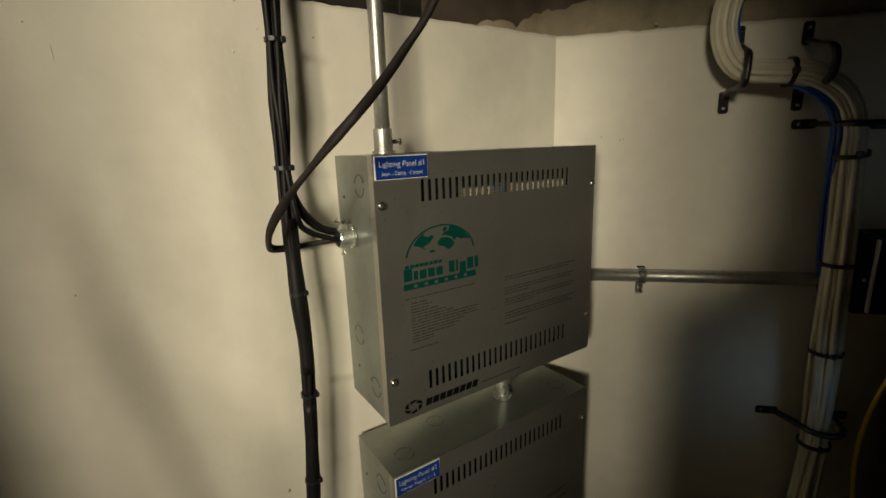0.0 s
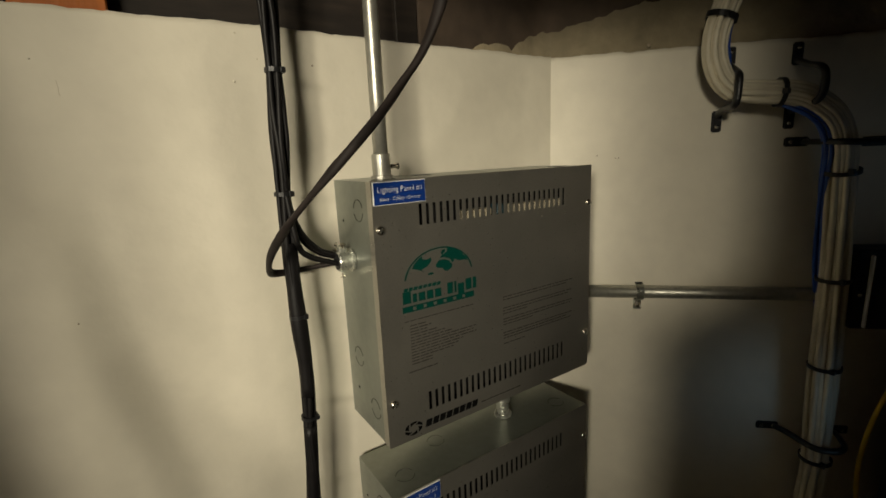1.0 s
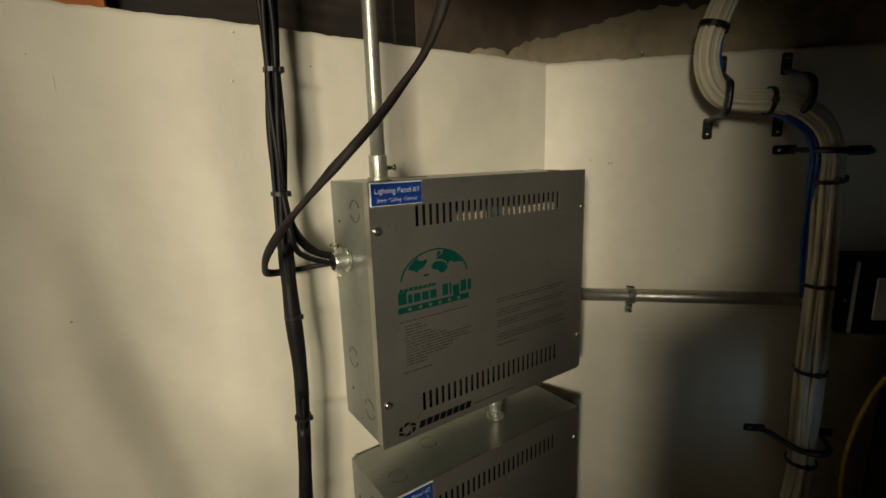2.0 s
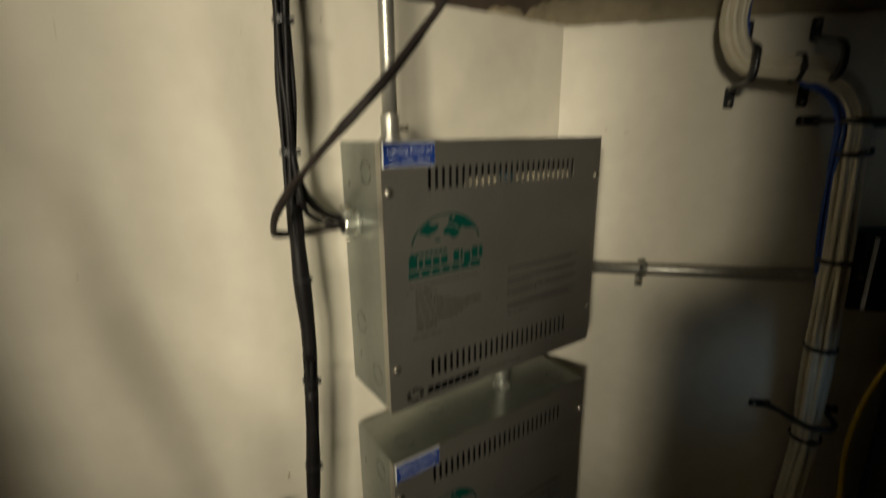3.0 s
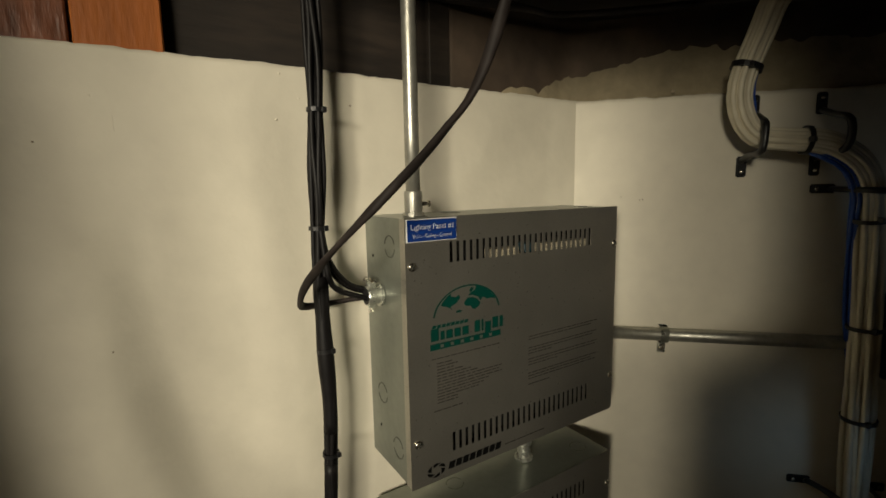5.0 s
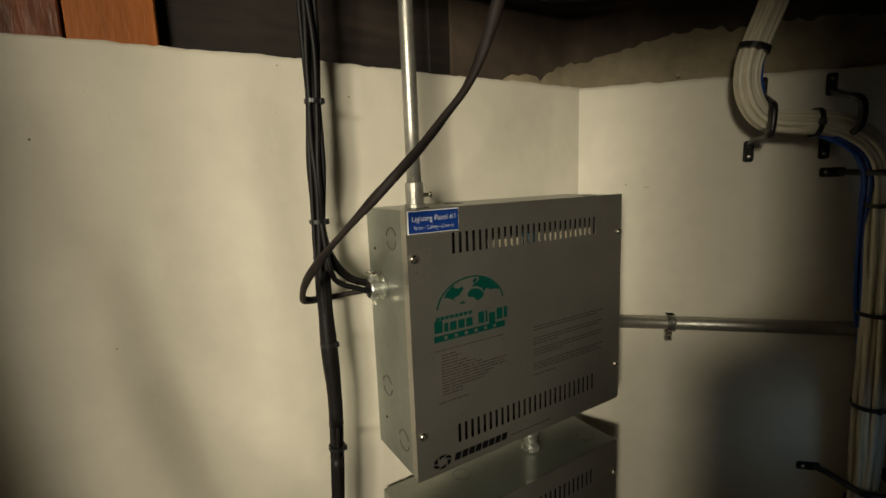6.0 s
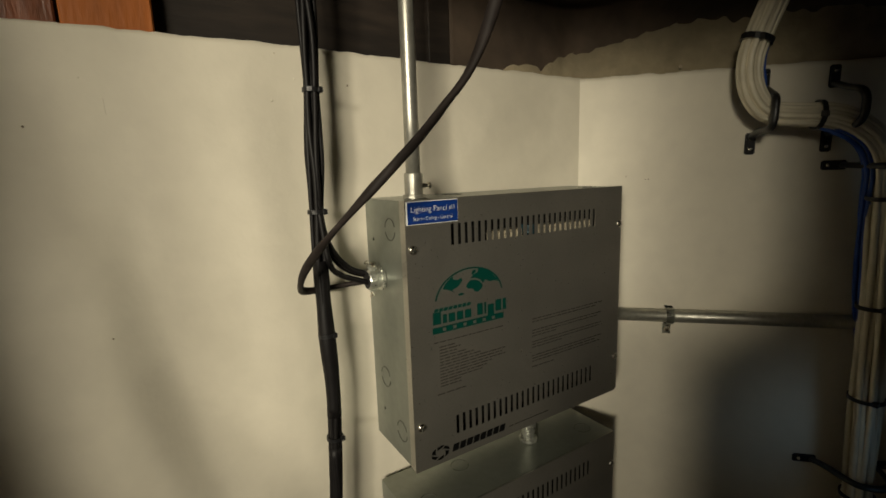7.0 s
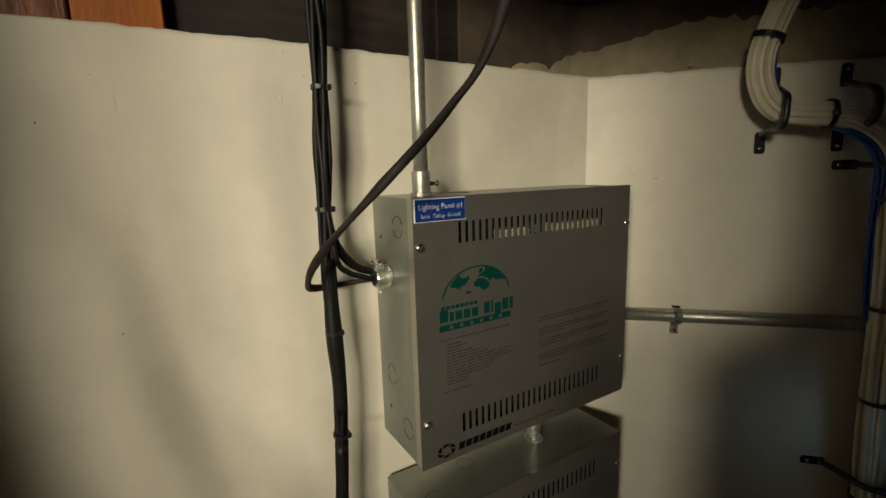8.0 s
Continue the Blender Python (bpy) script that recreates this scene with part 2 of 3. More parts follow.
def flat_polys(polys, y):
    """Flat printed shapes on a plate that faces -y, each a polygon of (x, z)."""
    bm = bmesh.new()
    for k, poly in enumerate(polys):
        bm.faces.new([bm.verts.new((x, y - 0.00002 * (k % 5), z)) for x, z in poly])
    bm.normal_update()
    bmesh.ops.triangulate(bm, faces=bm.faces[:])
    return bm


# ---------------------------------------------------------------- the room
YW = 0.112                       # face of the long wall
CORNER = Vector((0.397, YW, 0))  # where the slanting wall begins
U2, N2 = Vector((1, -1, 0)) / math.sqrt(2), Vector((-1, -1, 0)) / math.sqrt(2)
TOP = 1.776                      # top of the painted concrete
CEIL = 2.34


def on2(u, z, off=0.0):
    """A place by the slanting wall: along it, up, and out from it."""
    return CORNER + U2 * u + N2 * off + Vector((0, 0, z))


def ease(a, b, v):
    v = min(1.0, max(0.0, (v - a) / (b - a)))
    return v * v * (3 - 2 * v)


def fold(x, z):
    """Two folds placed to fit the long wall's shaded bands in view: a crest leaning to one side, and a swelling that
    falls away below.
    """
    wander = 0.006 * noise.noise(Vector((z * 9, 1.3, 0)))
    d = x + 0.300 + wander - (1.547 - z) * 0.18
    crest = ease(-0.16, -0.004, d) * (1 - ease(0.0, 0.058, d)) * (1 - ease(1.50, 1.66, z)) * ease(1.0, 1.25, z)
    e = (1.463 - z) - (x + 0.21) * 1.15 + 2 * wander
    swell = (1 - ease(0.0, 0.09, e)) * ease(-0.30, -0.22, x) * (1 - ease(-0.10, -0.03, x)) * ease(-0.35, -0.05, e)
    return 0.014 * crest + 0.009 * swell


def relief(x, s, z, length, long_wall):
    """How far the trowelled face stands out at a place along the wall."""
    w = 0.0110 * noise.noise(Vector((s * 4, z * 6, length * 3))) + 0.0014 * noise.noise(Vector((s * 14, z * 17, 1 + length)))
    w += 0.0180 * noise.noise(Vector(((0.81 * s + 0.58 * z) * 7.5, (0.81 * z - 0.58 * s) * 1.6, 4.4 + length)))
    if long_wall:
        w = w * (1 - 0.8 * ease(-0.16, -0.07, x)) + fold(x, z) - 0.006 * ease(-0.14, -0.06, x)
    return w * min(1.0, max(0.0, s - 0.015) / 0.06) * min(1.0, max(0.0, length - s - 0.015) / 0.06) * (1.0 if long_wall else 0.35)


LONG = 1.765 + CORNER.x


def on1(x, z, off=0.0):
    """A place on the uneven face of the long wall."""
    return Vector((x, YW - relief(x, x + 1.75, z, LONG, True) * min(1.0, max(0.0, TOP - z) / 0.10) - off, z))


def painted_wall(name, start, along, length, out, label):
    """A hand-trowelled wall: slightly wavy face and an uneven top edge, 0.22 m thick."""
    bm = bmesh.new()
    nx, nz = int(length / 0.006), 90
    rows = []
    for i in range(nx + 1):
        s = length * i / nx
        top = TOP + 0.0022 * noise.noise(Vector((s * 11, 3.1, length))) + 0.0016 * noise.noise(Vector((s * 45, 7.7, length))) - 0.0018 * max(0.0, noise.noise(Vector((s * 75, 2.7, length))) - 0.1) + 0.0010 * noise.noise(Vector((s * 190, 5.2, length)))
        if along.x > 0.9:
            top -= 0.005 * min(1.0, max(0.0, (1.62 - s) / 0.2))
        col = []
        for j in range(nz + 1):
            z = top if j == nz else (TOP - 0.007) * j / (nz - 1)
            w = relief(start.x + s, s, z, length, along.x > 0.9) * min(1.0, (top - z) / 0.10)
            edge = 0.0015 * max(0.0, 1 - (top - z) / 0.006)
            col.append(bm.verts.new(start + along * s + out * (w - edge) + Vector((0, 0, z))))
        back = [bm.verts.new(start + along * s - out * 0.22 + Vector((0, 0, z))) for z in (top - 0.002, 0)]
        rows.append(col + back)
    for a, c in zip(rows, rows[1:]):
        for j in range(len(a)):
            k = (j + 1) % len(a)
            bm.faces.new((a[j], c[j], c[k], a[k]))
    bm.faces.new(rows[0])
    bm.faces.new(rows[-1][::-1])
    ob = part(name, bm, PAINT, None, label, kind="structure", category="wall")
    for f in ob.data.polygons:
        f.use_smooth = f.normal.dot(out) > 0.8
    return ob


painted_wall("wall_north", Vector((-1.75, YW, 0)), Vector((1, 0, 0)), LONG, Vector((0, -1, 0)), "off-white painted concrete foundation wall with an uneven top edge")
painted_wall("wall_east", CORNER - U2 * 0.015, U2, 1.365, N2, "off-white painted concrete wall meeting the other at a slant")

# boards above the concrete
for name, lo, hi, mat, label in (
        ("board_red", (-1.75, YW + 0.004, TOP - 0.02), (-0.2825, YW + 0.05, CEIL), WOOD_RED, "weathered reddish board with peeling finish above the wall"),
        ("board_orange", (-0.2795, YW + 0.002, TOP - 0.02), (-0.2065, YW + 0.05, CEIL), WOOD_ORANGE, "orange-stained wooden board above the wall"),
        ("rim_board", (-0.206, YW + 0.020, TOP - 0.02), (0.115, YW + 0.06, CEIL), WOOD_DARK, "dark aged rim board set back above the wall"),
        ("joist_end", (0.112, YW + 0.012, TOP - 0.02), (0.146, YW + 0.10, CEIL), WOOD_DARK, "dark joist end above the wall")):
    part(name, block(lo, hi, 0.0015), mat, None, label, kind="structure", category="board")


def bowed_sheet(name, mat, label, lit_band):
    """What closes the gap above both walls, round the corner in one bow; a paler layer over the board paints the lit
    band, below a rising ragged edge.
    """
    bm = bmesh.new()
    plan = smooth_line([(0.148, YW + 0.0145, 0), (0.22, YW + 0.0145, 0), (0.29, YW + 0.0145, 0), (0.335, YW + 0.014, 0), CORNER + Vector((-0.012, 0.016, 0)), CORNER + Vector((0.014, 0.003, 0)), on2(0.06, 0, -0.012), on2(0.11, 0, -0.012),
                        on2(0.2, 0, -0.012), on2(0.5, 0, -0.012), on2(1.35, 0, -0.012)], 0.006)
    rows, way = [], -0.102
    for p, q in zip(plan, plan[1:] + [2 * plan[-1] - plan[-2]]):
        ahead = (q - p).normalized()
        out = Vector((ahead.y, -ahead.x, 0))
        edge = TOP + 0.074 * min(1.0, max(-1.0, way / 0.29))
        way += (q - p).length
        col = []
        for k in range(41):
            z = TOP - 0.02 + (CEIL - TOP + 0.02) * (k / 40) ** 1.6
            lump = 0.0008 * noise.noise(Vector((p.x * 14, p.y * 14, z * 20))) + 0.0010 * noise.noise(Vector((p.x * 60, p.y * 60, z * 60)))
            if lit_band:
                over = edge - z + 0.005 * noise.noise(Vector((p.x * 22, p.y * 22, z * 22)))
                lump = lump * 2 + 0.003 * min(1.0, max(-1.0, over / 0.03))
            col.append(bm.verts.new(p + out * lump + Vector((0, 0, z))))
        col += [bm.verts.new(p - out * (0.04 if lit_band else 0.05) + Vector((0, 0, z))) for z in (CEIL, TOP - 0.02)]
        rows.append(col)
    for a, c in zip(rows, rows[1:]):
        for j in range(len(a)):
            k = (j + 1) % len(a)
            bm.faces.new((a[j], c[j], c[k], a[k]))
    bm.faces.new(rows[0])
    bm.faces.new(rows[-1][::-1])
    ob = part(name, bm, mat, None, label, kind="structure", category="wall" if lit_band else "board")
    for f in ob.data.polygons:
        f.use_smooth = abs(f.normal.z) < 0.7


bowed_sheet("rim_board_2", WOOD_BROWN, "dark brown board above both walls, bowed round the corner", False)
bowed_sheet("lit_mortar_band", LIT_MORTAR, "dusty mortar band over the board above the painted walls, its edge painting where light ends", True)

# shell: floor, ceiling, and the plain unseen walls added round and behind
part("floor", block((-3.4, -3.2, -0.1), (1.7, 0.4, 0.0)), FLOOR, None, "grey concrete floor", kind="structure", category="floor")
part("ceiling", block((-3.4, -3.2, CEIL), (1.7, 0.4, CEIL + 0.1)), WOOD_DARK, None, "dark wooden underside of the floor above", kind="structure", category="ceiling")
# the soffit's unseen near edge is set to shade the boards above the walls
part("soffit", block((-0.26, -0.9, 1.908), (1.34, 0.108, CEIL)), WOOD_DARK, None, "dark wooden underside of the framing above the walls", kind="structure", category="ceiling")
for k, (lo, hi) in enumerate((((1.36, -3.2, 0), (1.46, -0.8, CEIL)), ((-3.4, -3.2, 0), (1.46, -3.1, CEIL)), ((-3.4, -3.1, 0), (-3.3, YW, CEIL)), ((-3.4, YW, 0), (-1.75, YW + 0.1, CEIL)))):
    part("wall_%s" % ("side", "south", "west", "north_far")[k], block(lo, hi), PLASTER, None, "plain plastered wall added out of view to close the room", kind="structure", category="wall")

# unseen partition added behind the walk; its stepped opening shapes the light
BACK = 0.90


def slab(outline):
    """A piece of the partition, 0.1 m thick, from its outline (along, up)."""
    b2 = bmesh.new()
    b2.faces.new([b2.verts.new(on2(u, z, BACK)) for u, z in outline])
    ret = bmesh.ops.extrude_face_region(b2, geom=b2.faces[:])
    bmesh.ops.translate(b2, vec=N2 * 0.1, verts=[v for v in ret["geom"] if isinstance(v, bmesh.types.BMVert)])
    return b2


part("wall_partition", slab([(-0.90, 0), (1.9, 0), (1.9, CEIL), (0.088, CEIL), (0.088, 1.60), (0.05, 1.565), (-0.012, 1.53), (-0.012, 0.80), (-0.38, 0.80), (-0.445, 1.26), (-0.460, CEIL), (-0.90, CEIL)]), PLASTER, None,
     "plain plastered partition added out of view, its stepped opening shaping the light", kind="structure", category="wall")

# ---------------------------------------------------------------- lighting panels
PW, PH, PD = 0.364, 0.321, 0.109


def slotted_cover():
    """The front plate: a thin sheet with two rows of upright slots, turned back along its edges."""
    slots = [0.0605 + k * (0.2435 / 25) for k in range(26)]
    xs = sorted([-0.001, PW + 0.001] + [s - 0.0024 for s in slots] + [s + 0.0024 for s in slots])
    zs = [0.0, 0.029, 0.054, 0.267, 0.292, PH + 0.001]
    bm = bmesh.new()
    grid = [[bm.verts.new((x, 0.0, z)) for z in zs] for x in xs]
    for i in range(len(xs) - 1):
        for j in range(len(zs) - 1):
            if i % 2 == 1 and j in (1, 3):
                continue
            bm.faces.new((grid[i][j], grid[i + 1][j], grid[i + 1][j + 1], grid[i][j + 1]))
    ret = bmesh.ops.extrude_face_region(bm, geom=bm.faces[:])
    bmesh.ops.translate(bm, vec=(0, 0.0013, 0), verts=[v for v in ret["geom"] if isinstance(v, bmesh.types.BMVert)])
    return bm


def open_box(lo, hi, thick):
    """A sheet box, open towards -y."""
    bm = block(lo, hi)
    front = min(bm.faces, key=lambda f: f.calc_center_median().y)
    bmesh.ops.delete(bm, geom=[front], context="FACES")
    bmesh.ops.recalc_face_normals(bm, faces=bm.faces[:])
    bmesh.ops.solidify(bm, geom=bm.faces[:], thickness=thick)
    return bm


def box_body():
    """The open steel box behind the cover."""
    return open_box((0, 0.0018, 0), (PW, PD, PH), 0.0015)


def arc_ring(centre, axis, radius, start, stop, r=0.0006):
    line = [p for k, p in enumerate(ring_line(centre, axis, radius, count=36)) if start <= k <= stop]
    return tube(line, r, 5)


def screw_head(parent, at, axis=(0, -1, 0), r=0.0052):
    ob = part("screw", disc(at, axis, [(0, r * 0.8), (0.0004, r), (0.0012, r), (0.0026, r * 0.72), (0.0031, r * 0.3)], 16), SCREW, parent, smooth=True)
    # driver recess drawn as a raised dark cross in place of shade
    b2 = block((-r * 0.7, -0.0034, -0.0005), (r * 0.7, -0.0026, 0.0005), 0, Matrix.Translation(at) @ pose(0, 0, 0, 0, 25, 0))
    block((-0.0005, -0.0034, -r * 0.7), (0.0005, -0.0026, r * 0.7), 0, Matrix.Translation(at) @ pose(0, 0, 0, 0, 25, 0), b2)
    if tuple(axis) == (0, -1, 0):
        part("recess", b2, GROOVE_SHADE, ob)
    else:
        b2.free()
    return ob


LAND = (
    ((0.0440, 0.2167), (0.0479, 0.2224), (0.0541, 0.2274), (0.0592, 0.2299), (0.0586, 0.2261), (0.0653, 0.2244), (0.0707, 0.2265), (0.0721, 0.2227), (0.0664, 0.2167), (0.0608, 0.2147), (0.0575, 0.2133), (0.0608, 0.2097), (0.0530, 0.2141)),
    ((0.0878, 0.2332), (0.0923, 0.2332), (0.0917, 0.2303), (0.0875, 0.2272), (0.0855, 0.2296)),
    ((0.0956, 0.2346), (0.1068, 0.2314), (0.1167, 0.2251), (0.1248, 0.2171), (0.1259, 0.2140), (0.1198, 0.2159), (0.1130, 0.2157), (0.1060, 0.2190), (0.1024, 0.2146), (0.0990, 0.2201), (0.0906, 0.2235), (0.0838, 0.2237), (0.0872, 0.2268), (0.0945, 0.2300)),
    ((0.0782, 0.2169), (0.0827, 0.2212), (0.0906, 0.2209), (0.0967, 0.2186), (0.1024, 0.2128), (0.1007, 0.2087), (0.0945, 0.2054), (0.0900, 0.2067), (0.0872, 0.2104), (0.0805, 0.2115), (0.0777, 0.2139)),
    ((0.0653, 0.2069), (0.0704, 0.2081), (0.0754, 0.2063), (0.0715, 0.2048), (0.0664, 0.2051)),
)


def text_bars(x0, x1, z_top, step, lengths, seed, y, high=0.0015):
    """Print too small to read: bars of word length, line by line; a length of nought leaves a gap."""
    rnd = random.Random(seed)
    polys = []
    for k, share in enumerate(lengths):
        z, x, end = z_top - step * k, x0, x0 + (x1 - x0) * share
        while x < end - 0.003:
            w = min(rnd.uniform(0.004, 0.013), end - x)
            polys.append(((x, z), (x + w, z), (x + w, z + high), (x, z + high)))
            x += w + 0.0016
    return flat_polys(polys, y)


def emblem_shapes(x, z):
    """The emblem's large print as plain solid blocks, five and five with a gap."""
    polys = []
    for w, low, high in ((0.0112, 0, 0.0148), (0.0058, 0, 0.0108), (0.0094, 0, 0.0108), (0.0094, 0, 0.0108), (0.0094, 0, 0.0108), (0.0046, 0, 0),
                         (0.0086, 0, 0.0148), (0.0030, 0, 0.0148), (0.0098, -0.0034, 0.0108), (0.0094, 0, 0.0148), (0.0056, 0, 0.0148)):
        if high:
            polys.append(((x, z + low), (x + w, z + low), (x + w, z + high), (x, z + high)))
        x += w + 0.0023
    return polys


def lighting_panel(z, second_line, number, label, strips=False):
    p = thing("lighting_panel", (0, 0, z), label, "electrical panel", "lighting panels on the wall")
    part("body", box_body(), GALV, p, "galvanised steel box")
    # black lining and board added to put the shade behind the slots into colour
    part("slot_shade_lining", open_box((0.002, 0.030, 0.002), (PW - 0.002, PD - 0.002, PH - 0.002), 0.001), BLACK_BOX, p, "black lining added so the slots read as shaded")
    part("slot_shade_board", block((0.012, 0.036, 0.012), (PW - 0.012, 0.038, PH - 0.012)), BLACK_BOX, p, "black board added behind the slots so they read as shaded")
    cover = part("cover", slotted_cover(), COVER, p, "silver-grey slotted cover")
    for lo, hi in (((-0.001, 0.0013, 0.0), (0.0, 0.012, PH)), ((PW, 0.0013, 0.0), (PW + 0.001, 0.012, PH)), ((0.0, 0.0013, -0.0035), (PW, 0.0025, 0.0))):
        part("flange", block(lo, hi), COVER, cover)
    for x, zz in ((0.0072, 0.267), (0.0090, 0.054), (PW - 0.005, 0.266), (PW - 0.006, 0.056)):
        screw_head(p, (x, -0.0002, zz))
    # terminal strips behind the slots
    for x0, x1, zz in () if not strips else ((0.126, 0.172, 0.2630), (0.214, 0.306, 0.2635)):
        part("terminal_strip", block((x0, 0.005, zz), (x1, 0.022, zz + 0.013), 0.001), INSIDE, p, "cream terminal strip inside the box")
    if strips:
        part("terminal_strip", block((0.184, 0.008, 0.266), (0.196, 0.022, 0.279), 0.001), TEAL, p, "blue terminal inside the box")
    # knock-outs: slits with two bridges, drawn as raised dark rings in place of shade
    for c, ax in (((-0.0002, 0.040, 0.287), (1, 0, 0)), ((-0.0002, 0.074, 0.093), (1, 0, 0)), ((-0.0002, 0.034, 0.036), (1, 0, 0)),
                  ((0.108, 0.072, PH + 0.0002), (0, 0, 1)), ((0.330, 0.036, PH + 0.0002), (0, 0, 1)), ((0.034, 0.034, PH + 0.0002), (0, 0, 1))):
        ring = part("knockout", arc_ring(c, ax, 0.0128, 1, 16), GROOVE_SHADE, p)
        part("slit", arc_ring(c, ax, 0.0128, 19, 34), GROOVE_SHADE, ring)
    # small holes drawn as black discs in place of their inner shade
    for c in ((-0.0003, 0.088, 0.271), (-0.0003, 0.082, 0.046)):
        part("hole", disc(c, (-1, 0, 0), [(0, 0.0019), (0.0003, 0.0019)], 10), DARK_INK, p)
    # engraved name plate
    plate = part("name_plate", block((0.0008, -0.0016, 0.2945), (0.0675, 0.0, 0.3205), 0.0003), LABEL_WHITE, p, "blue engraved plastic name plate with white letters")
    part("plate_face", block((0.0017, -0.0019, 0.2953), (0.0667, -0.0014, 0.3196)), LABEL_BLUE, plate)
    lettering("lettering", "Lighting Panel #%d" % number, 0.0092, (0.0062, -0.0021, 0.3085), LABEL_WHITE, plate, width=0.056, bold=-0.00014)
    lettering("lettering", second_line, 0.0064, (0.0085, -0.0021, 0.2992), LABEL_WHITE, plate, width=0.051, bold=-0.0001)
    # printed emblem: globe, words, bar
    y = -0.0003
    globe = part("globe_emblem", flat_polys(LAND, y), GREEN_INK, p, "green printed half globe")
    arc = []
    for k in range(25):
        a = math.radians(8 + 164 * k / 24)
        arc.append((0.083 + 0.0505 * math.cos(a), 0.1985 + 0.0390 * math.sin(a)))
    inner = [(0.083 + (x - 0.083) * 0.955, 0.1985 + (zz - 0.1985) * 0.952) for x, zz in arc]
    part("globe_outline", flat_polys([(a, b, d, c) for a, b, c, d in zip(arc, arc[1:], inner, inner[1:])], y - 0.0002), GREEN_INK, globe)
    part("maker_mark", flat_polys([[(0.031 + k * 0.0066 + s, zz) for s, zz in ((0, 0.1905), (0.0054, 0.1905), (0.0068, 0.1945), (0.0014, 0.1945))] for k in range(8)], y), GREEN_INK, p, "row of slanted green blocks", kind="stuff")
    part("emblem_print", flat_polys(emblem_shapes(0.0295, 0.1755), y), GREEN_INK, p, "row of solid green printed blocks", kind="stuff")
    part("printed_bar", flat_polys([((0.0285, 0.1645), (0.1345, 0.1645), (0.1345, 0.1722), (0.0285, 0.1722))], y - 0.0002), GREEN_INK, p, "solid green printed bar")
    blanks = [((x, 0.1664), (x + 0.0046, 0.1664), (x + 0.0046, 0.1702), (x, 0.1702)) for x in (0.0425 + k * 0.0146 for k in range(6))]
    part("blank_shapes", flat_polys(blanks, y - 0.0004), COVER, p, "shapes left blank in the bar", kind="stuff")
    part("printed_text", text_bars(0.030, 0.134, 0.1530, 0.002, (1.0,), 3, y, 0.0013), GREY_INK, p, "line of small grey print", kind="stuff")
    part("printed_text", text_bars(0.037, 0.137, 0.1465, 0.0038, (0.26, 0.3, 0.24, 0.42, 0.5, 0.62, 1.0, 0.95, 1.0, 0.8, 0.7, 0.62, 0.34, 0.30), 5, y), GREY_INK, p, "block of small grey print", kind="stuff")
    part("printed_text", text_bars(0.032, 0.074, 0.0875, 0.002, (1.0,), 6, y), GREY_INK, p, kind="stuff")
    part("printed_text", text_bars(0.184, 0.325, 0.1510, 0.0040, (1.0, 0.92, 0, 0, 1.0, 0.96, 0.35, 0, 1.0, 0.97, 0.4, 0, 0, 1.0, 0.93, 0.98, 0, 0.3, 0), 9, y), GREY_INK, p, "block of small grey print", kind="stuff")
    # dark mark along the lower edge: a whorl and slanted blocks
    whorl = []
    for k in range(6):
        a0 = k * math.pi / 3
        pts = [(0.0335 + r * 1.25 * math.cos(a0 + a), 0.0125 + r * 0.85 * math.sin(a0 + a)) for r, a in ((0.0105, 0), (0.0108, 0.45), (0.0102, 0.9), (0.0052, 1.25), (0.0060, 0.75), (0.0074, 0.3))]
        whorl.append(pts)
    part("whorl_mark", flat_polys(whorl, y), DARK_INK, p, "dark printed whorl")
    part("maker_mark", flat_polys([[(0.0505 + k * 0.0106 + s, zz) for s, zz in ((0, 0.0072), (0.0092, 0.0072), (0.0115, 0.0168), (0.0023, 0.0168))] for k in range(8)], y), DARK_INK, p, "row of slanted dark blocks", kind="stuff")
    part("printed_text", text_bars(0.142, 0.215, 0.0090, 0.002, (1.0,), 12, y), GREY_INK, p, kind="stuff")
    return p


lighting_panel(1.279, "Stairs - Ceiling - Control", 1, "silver-grey steel lighting panel mounted at the top of the stack", True)
lighting_panel(0.882, "Power Supply 1 - 2", 2, "silver-grey steel lighting panel below the first one")
lighting_panel(0.485, "Power Supply 3 - 4", 3, "silver-grey steel lighting panel lowest in the stack")


def pipe_nipple(x, y, z0, z1):
    t = thing("pipe_nipple", (x, y, z0), "short bright zinc nipple joining two panels", "pipe fitting", "nipples between panels")
    h = z1 - z0
    part("barrel", disc((0, 0, 0), (0, 0, 1), [(0.0, 0.0105), (h, 0.0105)], 24), ZINC, t, smooth=False)
    part("locknut", disc((0, 0, 0.001), (0, 0, 1), [(0, 0.0135), (0.001, 0.0145), (0.005, 0.0145), (0.006, 0.013)], 10), ZINC, t)
    part("coupling", disc((0, 0, h * 0.36), (0, 0, 1), [(0, 0.0125), (h * 0.34, 0.0125)], 24), ZINC, t)
    part("locknut", disc((0, 0, h - 0.007), (0, 0, 1), [(0, 0.013), (0.001, 0.0145), (0.005, 0.0145), (0.006, 0.0135)], 10), ZINC, t)


pipe_nipple(0.233, 0.061, 0.882 + PH, 1.279)
pipe_nipple(0.233, 0.061, 0.485 + PH, 0.882)


